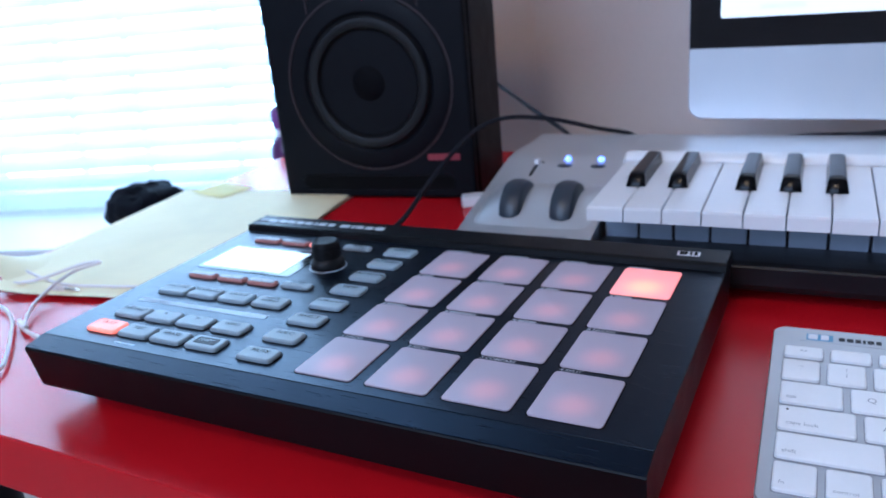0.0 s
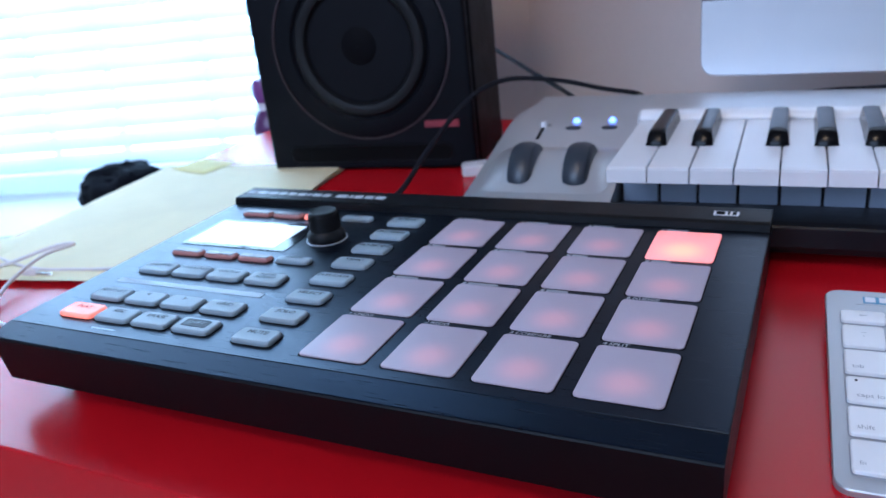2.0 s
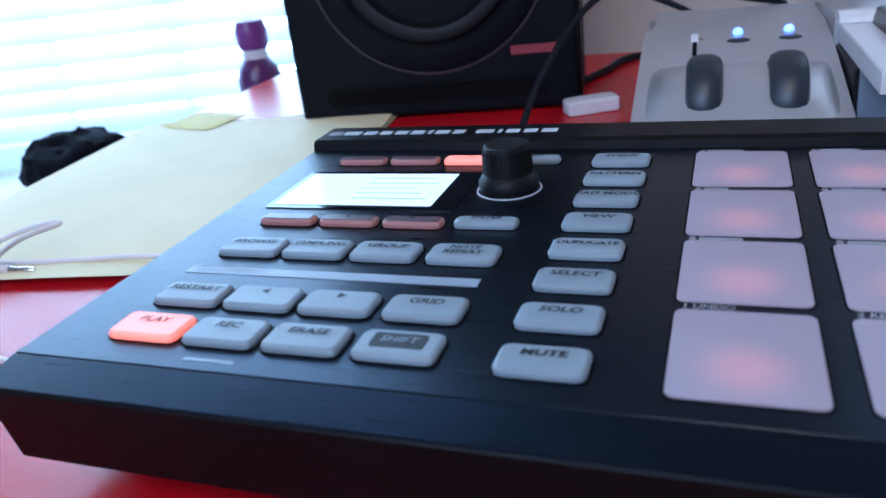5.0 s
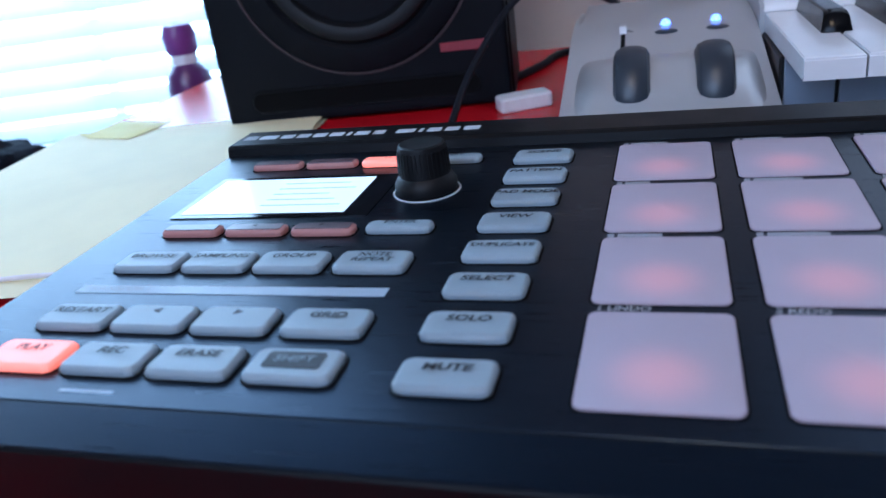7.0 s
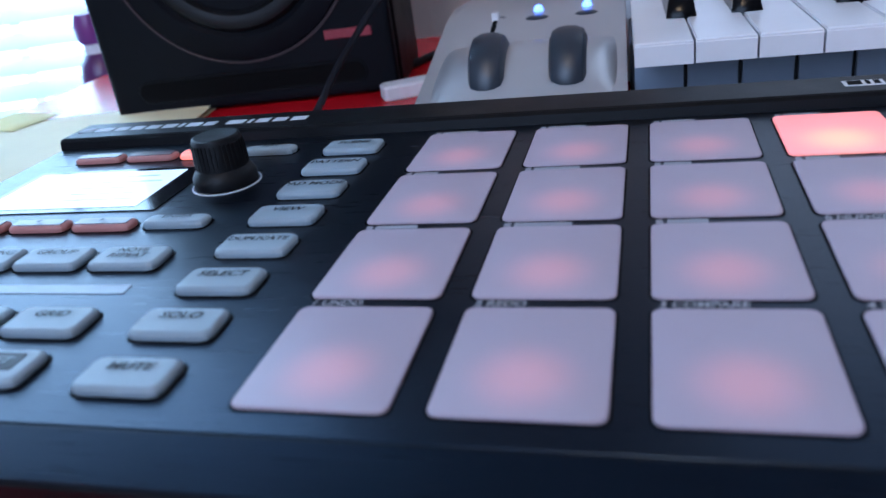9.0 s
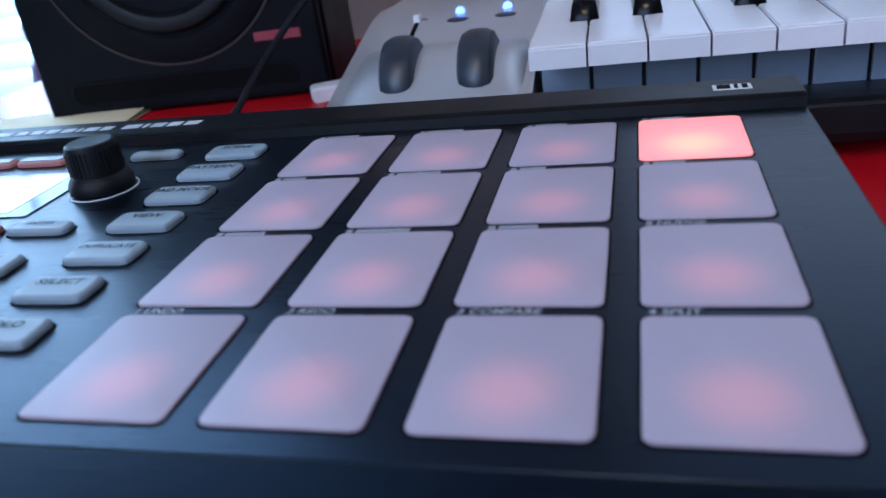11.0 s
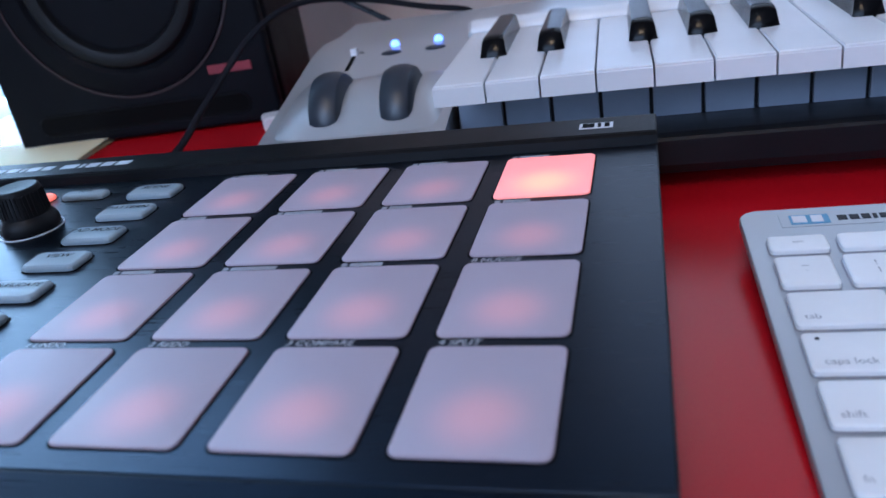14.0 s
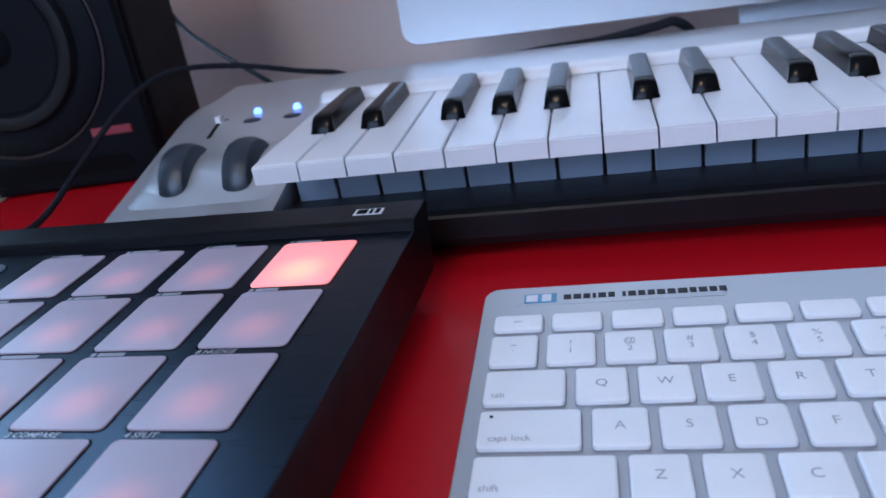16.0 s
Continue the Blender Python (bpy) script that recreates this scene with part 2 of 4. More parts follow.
def add_loft(bm, w, d, r, levels, cx=0, cy=0, n=4):
    """Rounded rectangle rings, each inset by the given amount at its height, closed at both ends."""
    rings = []
    for inset, z in levels:
        rings.append([bm.verts.new((cx + x, cy + y, z)) for x, y in rr_outline(w - 2 * inset, d - 2 * inset, max(r - inset * 0.5, 0.0002), n)])
    m = len(rings[0])
    for a, b in zip(rings, rings[1:]):
        for i in range(m):
            bm.faces.new((a[i], a[(i + 1) % m], b[(i + 1) % m], b[i]))
    bm.faces.new(rings[0][::-1])
    bm.faces.new(rings[-1])
    return bm


def loft(w, d, r, levels, cx=0, cy=0, n=4):
    return add_loft(bmesh.new(), w, d, r, levels, cx, cy, n)


def lathe(profile, n=40, bm=None, closed=True):
    """Turns a profile of (radius, height) about z."""
    bm = bm or bmesh.new()
    rings = [[bm.verts.new((r * math.cos(2 * math.pi * i / n), r * math.sin(2 * math.pi * i / n), z)) for i in range(n)] for r, z in profile]
    for a, b in zip(rings, rings[1:]):
        for i in range(n):
            bm.faces.new((a[i], a[(i + 1) % n], b[(i + 1) % n], b[i]))
    if closed:
        bm.faces.new(rings[0][::-1])
        bm.faces.new(rings[-1])
    return bm


def prism(profile, x0, x1):
    """A profile of (y, z), run along x."""
    bm = bmesh.new()
    a = [bm.verts.new((x0, y, z)) for y, z in profile]
    b = [bm.verts.new((x1, y, z)) for y, z in profile]
    m = len(profile)
    for i in range(m):
        bm.faces.new((a[i], a[(i + 1) % m], b[(i + 1) % m], b[i]))
    bm.faces.new(a[::-1])
    bm.faces.new(b)
    return bm


def smooth_path(pts, steps=8):
    out = []
    P = [Vector(p) for p in pts]
    P = [2 * P[0] - P[1], *P, 2 * P[-1] - P[-2]]
    for i in range(1, len(P) - 2):
        for k in range(steps):
            t = k / steps
            a, b, c, d = P[i - 1], P[i], P[i + 1], P[i + 2]
            out.append(0.5 * (2 * b + (c - a) * t + (2 * a - 5 * b + 4 * c - d) * t * t + (3 * b - a - 3 * c + d) * t ** 3))
    out.append(P[-2])
    return out


def tube(pts, r, n=10, bm=None):
    bm = bm or bmesh.new()
    path = smooth_path(pts)
    rings = []
    for i, p in enumerate(path):
        d = (path[min(i + 1, len(path) - 1)] - path[max(i - 1, 0)]).normalized()
        side = d.cross(Vector((0.13, 0.21, 1))).normalized()
        up = side.cross(d)
        rings.append([bm.verts.new(p + r * (math.cos(2 * math.pi * k / n) * side + math.sin(2 * math.pi * k / n) * up)) for k in range(n)])
    for a, b in zip(rings, rings[1:]):
        for k in range(n):
            bm.faces.new((a[k], a[(k + 1) % n], b[(k + 1) % n], b[k]))
    bm.faces.new(rings[0][::-1])
    bm.faces.new(rings[-1])
    return bm


def text_mesh(body, size, align="CENTER", shear=0.0, bold=0.0):
    cu = bpy.data.curves.new("text", "FONT")
    cu.body, cu.size, cu.align_x, cu.align_y, cu.shear = body, size, align, "CENTER", shear
    cu.space_line, cu.resolution_u, cu.offset = 1.0, 3, bold * size
    ob = bpy.data.objects.new("text", cu)
    scene.collection.objects.link(ob)
    me = bpy.data.meshes.new_from_object(ob)
    bpy.data.objects.remove(ob)
    return me


def lettering(body, size, material, parent, at, align="CENTER", shear=0.0, wide=1.0, name="lettering", bold=0.0):
    me = text_mesh(body, size, align, shear, bold)
    me.materials.clear()
    me.materials.append(material)
    ob = new(name, me)
    ob.parent = parent
    ob.matrix_basis = at @ Matrix.Diagonal((wide, 1, 1, 1))
    return ob


def bars(spans, y0, y1, z):
    bm = bmesh.new()
    for x0, x1 in spans:
        add_box(bm, x0, x1, y0, y1, z, z + 0.0002)
    return bm

# ---- the room ----
FLOOR_Z, CEIL_Z = -0.74, 1.66
TURN_W = 18.0
CORNER = (-0.15, 0.72)
window_wall = pose(CORNER[0], CORNER[1], 0, 0, 0, TURN_W)   # x runs along the window wall, negative to the window
WIN_L, WIN_R, WIN_B, WIN_T = -1.60, -0.20, -0.100, 1.15


def structure(name, bm, material, at=None, label="", category=""):
    ob = finish(name, bm, material, None, label, at=at)
    return tagged(ob, label, category, kind="structure")


structure("floor", box(-2.6, 2.6, -2.9, 1.6, FLOOR_Z - 0.05, FLOOR_Z), CARPET, None, "brown-grey carpet under the desk", "floor")
structure("ceiling", box(-2.7, 2.7, -3.0, 1.7, CEIL_Z, CEIL_Z + 0.05), CEIL, None, "plain white painted ceiling", "ceiling")
structure("wall_north", box(-0.1495, 2.6, 0.72, 0.82, FLOOR_Z, CEIL_Z), WALL, None, "plain mauve-grey painted wall behind the desk", "wall")
structure("wall_east", box(2.5, 2.6, -2.9, 0.715, FLOOR_Z, CEIL_Z), WALL, None, "plain painted wall", "wall")
structure("wall_south", box(-2.6, 2.495, -2.9, -2.8, FLOOR_Z, CEIL_Z), WALL, None, "plain painted wall", "wall")
structure("wall_west", box(-2.6, -2.5, -2.795, 1.0, FLOOR_Z, CEIL_Z), WALL, None, "plain painted wall", "wall")

bm = bmesh.new()   # the window wall with its opening
add_box(bm, -2.75, WIN_L, 0, 0.12, FLOOR_Z, CEIL_Z)
add_box(bm, WIN_R, 0.08, 0, 0.12, FLOOR_Z, CEIL_Z)
add_box(bm, WIN_L, WIN_R, 0, 0.12, FLOOR_Z, WIN_B - 0.012)
add_box(bm, WIN_L, WIN_R, 0, 0.12, WIN_T, CEIL_Z)
structure("wall_west_window", bm, WALL, window_wall, "mauve-grey painted wall round the window", "wall")

window = thing("window_1", window_wall, "white-framed window with pale closed slatted blinds", "window", kind="structure")
part("window_sill", box(WIN_L - 0.05, WIN_R + 0.05, -0.16, 0.10, WIN_B - 0.025, WIN_B, 0.004), WHITE_PAINT, window, "deep white painted sill")
part("apron", box(WIN_L - 0.03, WIN_R + 0.03, -0.02, -0.001, WIN_B - 0.11, WIN_B - 0.026, 0.003), WHITE_PAINT, window)
for x0, x1, z0, z1 in ((WIN_R, WIN_R + 0.06, WIN_B, WIN_T), (WIN_L - 0.06, WIN_L, WIN_B, WIN_T), (WIN_L - 0.06, WIN_R + 0.06, WIN_T + 0.001, WIN_T + 0.06)):
    part("casing", box(x0, x1, -0.018, -0.001, z0, z1, 0.003), WHITE_PAINT, window)
for x0, x1, z0, z1 in ((WIN_L, WIN_R, WIN_B, WIN_B + 0.03), (WIN_L, WIN_R, WIN_T - 0.03, WIN_T), (WIN_L, WIN_L + 0.03, WIN_B + 0.031, WIN_T - 0.031), (WIN_R - 0.03, WIN_R, WIN_B + 0.031, WIN_T - 0.031),
                       (-0.915, -0.885, WIN_B + 0.031, WIN_T - 0.031)):
    part("window_frame", box(x0, x1, 0.085, 0.115, z0, z1, 0.003), WHITE_PAINT, window)

blind = thing("window_blind", window_wall, "white slatted blind lowered to the sill, glowing with daylight", "blind")
bm = bmesh.new()
n = 6
top, low = [], []
for i in range(n + 1):   # one gently crowned slat
    a = i / n
    y = (a - 0.5) * 0.030
    z = 0.0022 * (1 - (2 * a - 1) ** 2)
    top.append([bm.verts.new((x, y, z + 0.0006)) for x in (WIN_L + 0.01, WIN_R - 0.01)])
    low.append([bm.verts.new((x, y, z)) for x in (WIN_L + 0.01, WIN_R - 0.01)])
for i in range(n):
    bm.faces.new((top[i][0], top[i][1], top[i + 1][1], top[i + 1][0]))
    bm.faces.new((low[i][0], low[i + 1][0], low[i + 1][1], low[i][1]))
bm.faces.new((top[0][0], low[0][0], low[0][1], top[0][1]))
bm.faces.new((top[n][0], top[n][1], low[n][1], low[n][0]))
SLAT_STEP, SLAT_LOW = 0.0262, -0.058
SLAT_TILT = 28
slat = part("slat", bm, SLAT, blind, at=pose(0, 0.035, SLAT_LOW, SLAT_TILT))
k = 1
while SLAT_LOW + k * SLAT_STEP < WIN_T - 0.06:
    shared("slat", slat.data, blind, pose(random.uniform(-0.001, 0.001), 0.035, SLAT_LOW + k * SLAT_STEP, SLAT_TILT + random.uniform(-2.5, 2.5)))
    k += 1
part("bottom_rail", box(WIN_L + 0.01, WIN_R - 0.01, 0.021, 0.049, WIN_B + 0.0005, -0.073, 0.003), SLAT, blind)
part("head_rail", box(WIN_L + 0.01, WIN_R - 0.01, 0.015, 0.055, WIN_T - 0.05, WIN_T - 0.002, 0.003), WHITE_PAINT, blind)
for s in (-0.300, -0.445, -0.590, -0.700, -0.845, -1.0, -1.2, -1.4):
    part("ladder_tape", box(s - 0.006, s + 0.006, 0.0525, 0.0532, -0.075, WIN_T - 0.05), SLAT, blind)

structure("backdrop", box(-3.2, 1.2, 0.95, 0.96, -1.6, 2.6), DAY, window_wall, "bright hazy daylight outside the window", "backdrop")

# ---- the desk ----
desk = thing("desk", pose(-0.400, -0.046, FLOOR_Z), "glossy red laminate desk with a thick straight edge", "desk")
part("tabletop", box(0, 1.5, 0, 0.60, 0.74 - 0.034, 0.74, 0.0012), RED, desk, "glossy red laminate top")
for x, y in ((0.07, 0.07), (1.43, 0.07), (0.07, 0.53), (1.43, 0.53)):
    part("leg", lathe([(0.02, 0), (0.02, 0.7055)], 20), BEDBLACK, desk, "black tubular leg", True, pose(x, y, 0))


# ---- drum pad controller ----
PANEL_Z = 0.0388
ctl = thing("drum_pad_controller", pose(0, 0, 0), "black drum pad controller with glowing pads and grey buttons", "music controller")
bm = prism([(-0.0150, 0.0125), (-0.0187, 0.0352), (-0.0180, 0.0366), (-0.0070, PANEL_Z - 0.0003), (0.1615, PANEL_Z - 0.0003), (0.1622, 0.0418), (0.1632, 0.0428),
            (0.1830, 0.0428), (0.1850, 0.0410), (0.1815, 0.0125)], -0.1625, 0.1600)
for v in bm.verts:
    if v.co.z < 0.02:
        v.co.x *= 0.996
bmesh.ops.bevel(bm, geom=[e for e in bm.edges if abs(e.verts[0].co.x - e.verts[1].co.x) < 0.02 and e.calc_face_angle(0) > 0.8], offset=0.0006, segments=2, affect="EDGES")
part("body", bm, SHELL, ctl, "black plastic shell with a sloping front")
part("base", loft(0.306, 0.172, 0.008, [(0.003, 0.0015), (0, 0.0040), (0, 0.0130)], 0, 0.088), DARK, ctl, "recessed black base")
for x in (-0.12, 0.12):
    for y in (0.02, 0.15):
        part("rubber_foot", lathe([(0.006, 0), (0.006, 0.0014)], 16), RUBBER, ctl, at=pose(x, y, 0))
part("top_panel", box(-0.1622, 0.1597, -0.0064, 0.1611, PANEL_Z - 0.0006, PANEL_Z, 0.0002, 1), BRUSHED, ctl, "brushed dark metal top plate")
part("front_bevel", prism([(-0.0183, 0.0366), (-0.0071, PANEL_Z - 0.0001), (-0.0073, PANEL_Z - 0.0006), (-0.0183, 0.0358)], -0.1622, 0.1597), BRUSHED, ctl, "brushed dark metal front bevel")
part("back_ridge", box(-0.1622, 0.1597, 0.1635, 0.1827, 0.0424, 0.0431, 0.0003, 1), SHELL, ctl, "raised black ridge along the back")

PAD_X, PAD_Y = [-0.0018 + 0.0370 * i for i in range(4)], [0.0002 + 0.03957 * i for i in range(4)]
PAD_W, PAD_D = 0.0302, 0.03554
CUT = {}


def recess(x, y, w, d):
    if (w, d) not in CUT:
        ob = part("recess", loft(w, d, 0.0024, [(0, PANEL_Z - 0.0001), (0, PANEL_Z + 0.00012)], n=3), DARK, ctl)
        CUT[(w, d)] = ob.data
        bpy.data.objects.remove(ob)
    shared("recess", CUT[(w, d)], ctl, pose(x, y, 0))


def caption(spans, y0, y1, z, parent, material):
    for s in spans:
        part("caption_bar", bars([s], y0, y1, z), material, parent)


pad_me = {}
for key, m in (("off", PAD), ("on", PAD_LIT)):
    ob = part("pad", loft(PAD_W, PAD_D, 0.0022, [(0.0002, 0), (0, 0.0003), (0, 0.0007), (0.0001, 0.00085), (0.0003, 0.0009)], 0, 0), m, ctl, smooth=True)
    pad_me[key] = ob.data
    bpy.data.objects.remove(ob)
for r in range(4):
    for c in range(4):
        x, y = PAD_X[c] + PAD_W / 2, PAD_Y[r] + PAD_D / 2
        on = (r, c) == (3, 3)
        shared("pad", pad_me["on" if on else "off"], ctl, pose(x, y, PANEL_Z - 0.0002), "glowing orange rubber pad" if on else "milky rubber pad with a faint red glow")
        recess(x, y, PAD_W + 0.0011, PAD_D + 0.0011)

PAD_WORDS = ("1 UNDO", "2 REDO", "3 COMPARE", "4 SPLIT")
for c, word in enumerate(PAD_WORDS):
    lettering(word, 0.0030, LEGEND, ctl, pose(PAD_X[c] + 0.0012, PAD_D + 0.0022, PANEL_Z + 0.0003), "LEFT", 0.15, 1.05, bold=0.02)
lettering("8 NUDGE", 0.0030, LEGEND, ctl, pose(PAD_X[3] + 0.0012, PAD_Y[1] + PAD_D + 0.0020, PANEL_Z + 0.0003), "LEFT", 0.15, 1.05, bold=0.02)
# pad captions too faint to read
for r, c, w in ((1, 0, 0.014), (1, 1, 0.017), (1, 2, 0.012), (2, 0, 0.010), (2, 1, 0.016), (2, 2, 0.010), (2, 3, 0.011), (3, 0, 0.015), (3, 1, 0.015), (3, 2, 0.013), (3, 3, 0.013)):
    x, y = PAD_X[c] + 0.0012, PAD_Y[r] + PAD_D + 0.0011
    caption([(x, x + 0.0016), (x + 0.0026, x + w)], y, y + 0.0018, PANEL_Z + 0.0001, ctl, GREY_PRINT)

BTN = {}


def button_mesh(w, d, h, m, key):
    if key not in BTN:
        ob = part("button", loft(w, d, 0.0022, [(0.0002, 0), (0, 0.0008), (0, h - 0.0009), (0.0003, h - 0.0004), (0.0009, h)], n=2), m, ctl, smooth=False)
        BTN[key] = ob.data
        bpy.data.objects.remove(ob)
    return BTN[key]


def button(x, y, w, d, word="", kind="grey", size=0.0036, h=0.0024):
    m = {"grey": BUTTON, "lit": LIT, "brown": BROWN}[kind]
    label = {"grey": "grey translucent rubber button", "lit": "lit orange button", "brown": "dim amber button with a dark cap"}[kind]
    b = shared("button", button_mesh(w, d, h, m, (w, d, kind)), ctl, pose(x, y, PANEL_Z - 0.0002), label)
    recess(x + 0.0001, y, w + 0.0010, d + 0.0010)
    if kind == "brown" or (kind == "lit" and d < 0.009):
        part("cap", loft(w - 0.0022, d - 0.0021, 0.0008, [(0, h - 0.0002), (0.0002, h + 0.0002)], n=2), SMOKE if kind == "brown" else LIT, b, "smoked cap")
    if word:
        lettering(word, size, PRINT, b, pose(0, d * 0.13 if "\n" not in word else d * 0.06, h + 0.00025), "CENTER", 0.12, 1.12, bold=0.025)
    return b


COLS = (-0.1306, -0.1080, -0.0852, -0.0612)
BW, BD = 0.0208, 0.0114
for x, word in zip(COLS, ("BROWSE", "SAMPLING", "GROUP", "NOTE\nREPEAT")):
    button(x, 0.0594, BW, BD, word, size=0.0034 if len(word) < 9 else 0.0031)
for x, word in zip(COLS, ("RESTART", "", "", "GRID")):
    b = button(x, 0.0272, BW, BD, word)
    if not word:
        bm = bmesh.new()
        s = -1 if x == COLS[1] else 1
        vs = [bm.verts.new(p) for p in ((s * 0.0016, 0.0012, 0), (-s * 0.0010, 0.0026, 0), (-s * 0.0010, -0.0002, 0))]
        bm.faces.new(vs)
        part("arrow", bm, PRINT, b, "printed arrow", at=pose(0, 0.0008, 0.0026))
for x, word, kind in zip(COLS, ("PLAY", "REC", "ERASE", "SHIFT"), ("lit", "grey", "grey", "grey")):
    b = button(x, 0.0091, BW, 0.0118, "" if word == "SHIFT" else word, kind)
    if word == "SHIFT":
        part("plate", loft(0.0135, 0.0060, 0.0008, [(0, 0.0023), (0, 0.0026)], n=2, cy=0.0006), PRINT, b, "dark printed plate")
        lettering("SHIFT", 0.0034, BUTTON, b, pose(0, 0.0006, 0.0028), "CENTER", 0.12, 1.1)
for i, word in enumerate(("MUTE", "SOLO", "SELECT", "DUPLICATE", "VIEW", "PAD MODE", "PATTERN", "SCENE")):
    button(-0.0273, 0.0076 + i * 0.01945, 0.0204, 0.0113, word, size=0.0036 if len(word) < 9 else 0.0030)
for x, kind in zip(COLS[:3], ("brown", "brown", "brown")):
    b = button(x, 0.0820, 0.0206, 0.0066, "", kind, h=0.0024)
for x, s in ((COLS[1], -1), (COLS[2], 1)):
    bm = bmesh.new()
    bm.faces.new([bm.verts.new(p) for p in ((x + s * 0.0012, 0.0820, 0), (x - s * 0.0008, 0.0830, 0), (x - s * 0.0008, 0.0810, 0))])
    part("arrow", bm, RED_TRIM, ctl, "printed arrow", at=pose(0, 0, PANEL_Z + 0.0028))
button(COLS[3], 0.0831, 0.0206, 0.0068, "ENTER", size=0.0030, h=0.0024)
for x, kind in zip(COLS[:3], ("brown", "brown", "lit")):
    button(x, 0.1445, 0.0206, 0.0066, "", kind, h=0.0024)
lettering("F3", 0.0026, PRINT, ctl, pose(COLS[2], 0.1447, PANEL_Z + 0.0028))
button(COLS[3] + 0.0015, 0.1450, 0.0200, 0.0066, "NAV", size=0.0028, h=0.0024)
# scuffed nicks and worn captions above the buttons
for x, y, w in ((-0.1390, 0.0345, 0.011), (-0.1180, 0.0345, 0.008), (-0.0920, 0.0345, 0.007), (-0.1390, 0.0163, 0.013), (-0.1150, 0.0163, 0.010), (-0.1400, 0.0665, 0.010), (-0.1180, 0.0665, 0.012), (-0.1130, -0.0022, 0.014)):
    caption([(x, x + w)], y - 0.0005, y + 0.0005, PANEL_Z - 0.0001, ctl, STRIP)

strip = part("caption_strip", box(-0.1445, -0.0523, 0.0420, 0.0464, PANEL_Z - 0.0001, PANEL_Z + 0.0002), STRIP, ctl, "pale caption strip")
lettering("TRANSPORT", 0.0036, GREY_PRINT, strip, pose(-0.1430, 0.0442, PANEL_Z + 0.0004), "LEFT", 0.1, 1.1)

display = part("display", loft(0.0720, 0.0385, 0.0012, [(0, PANEL_Z - 0.0001), (0, PANEL_Z + 0.0004)], -0.1120, 0.1135), SCREEN_GLASS, ctl, "black display window")
part("lit_area", box(-0.1452, -0.0850, 0.0975, 0.1300, PANEL_Z + 0.0004, PANEL_Z + 0.0006), LCD, display, "white lit display area")
for i in range(5):
    bm = box(-0.118, -0.089 - 0.004 * (i % 3), 0.1035 + i * 0.0052, 0.1042 + i * 0.0052, PANEL_Z + 0.0006, PANEL_Z + 0.0007)
    part("display_bar", bm, LCD_LINE, display, "faint line of display writing")

knob = part("knob", lathe([(0.0101, 0.0004), (0.0104, 0.0010), (0.0104, 0.0036), (0.0092, 0.0056), (0.0086, 0.0062), (0.0080, 0.0152), (0.0077, 0.0162), (0.0070, 0.0166), (0.0010, 0.0160)], 48), RUBBER, ctl,
            "black rubber encoder knob", True, pose(-0.0622, 0.1160, PANEL_Z))
bm = bmesh.new()
for i in range(36):   # grip ribs
    a = 2 * math.pi * i / 36
    m4 = Matrix.Rotation(a, 4, "Z")
    r = bmesh.ops.create_cube(bm, size=1)
    for v in r["verts"]:
        v.co = m4 @ Vector((0.00815 + (0.0003 if v.co.z < 0 else 0.0) + v.co.x * 0.0006, v.co.y * 0.0006, 0.0108 + v.co.z * 0.0078))
part("grip_ribs", bm, RUBBER, knob)
part("ring", lathe([(0.0108, 0.0), (0.0114, 0.0), (0.0114, 0.0003), (0.0108, 0.0003)], 64, closed=False), LIGHT_PRINT, ctl, "thin pale ring round the knob", at=pose(-0.0622, 0.1160, PANEL_Z))

# maker's marks on the ridge, as plain shapes
spans, x = [], -0.1520
for w in (0.0078, 0.0058, 0.0054, 0.0056, 0.0058, 0.0016, 0.0060, 0.0050):
    spans.append((x, x + w))
    x += w + 0.0019
x += 0.0032
for w in (0.0076, 0.0016, 0.0056, 0.0056, 0.0064):
    spans.append((x, x + w))
    x += w + 0.0019
for span in spans:
    part("mark_block", bars([span], 0.1707, 0.1753, 0.0431), LIGHT_PRINT, ctl, "pale block of the maker's mark")
part("maker_badge", bars([(-0.1595, -0.1535)], 0.1705, 0.1755, 0.0431), GREY_PRINT, ctl, "small pale badge")
badge = part("maker_badge", bars([(0.1330, 0.1450)], 0.1700, 0.1760, 0.0431), LABEL_WHITE, ctl, "small pale badge")
part("badge_blocks", bars([(0.1342, 0.1384), (0.1396, 0.1408), (0.1420, 0.1438)], 0.1709, 0.1751, 0.0433), DARK, badge, "dark blocks")

# ---- piano-style keyboard ----
PIANO = pose(0.0661, 0.2224, 0, 0, 0, 1.75)
piano = thing("piano_keyboard", PIANO, "silver electronic piano keyboard with two dark wheels", "electronic keyboard")
WK, NW = 0.02357, 29
LEN = WK * NW
KT, KB = 0.0505, 0.0412
KL = 0.1145
# one white key: a thick front lip over a set-back lower front in a shaded colour
bm = prism([(0.0, KB), (0.0, KT - 0.0008), (0.0008, KT), (KL, KT), (KL, KB)], 0.00045, WK - 0.00045)
bmesh.ops.bevel(bm, geom=[e for e in bm.edges if all(v.co.z > KT - 0.002 for v in e.verts) and all(v.co.y < KL - 0.01 or abs(e.verts[0].co.x - e.verts[1].co.x) < 1e-5 for v in e.verts)], offset=0.0005, segments=2, affect="EDGES")
white = part("white_key", bm, IVORY, piano)
low = part("lower_front", box(0.0009, WK - 0.0009, 0.0470, 0.0500, 0.0120, KB, 0.0003, 1), KEY_LOW_SHADE, white, "set-back lower key front, coloured as in shade")
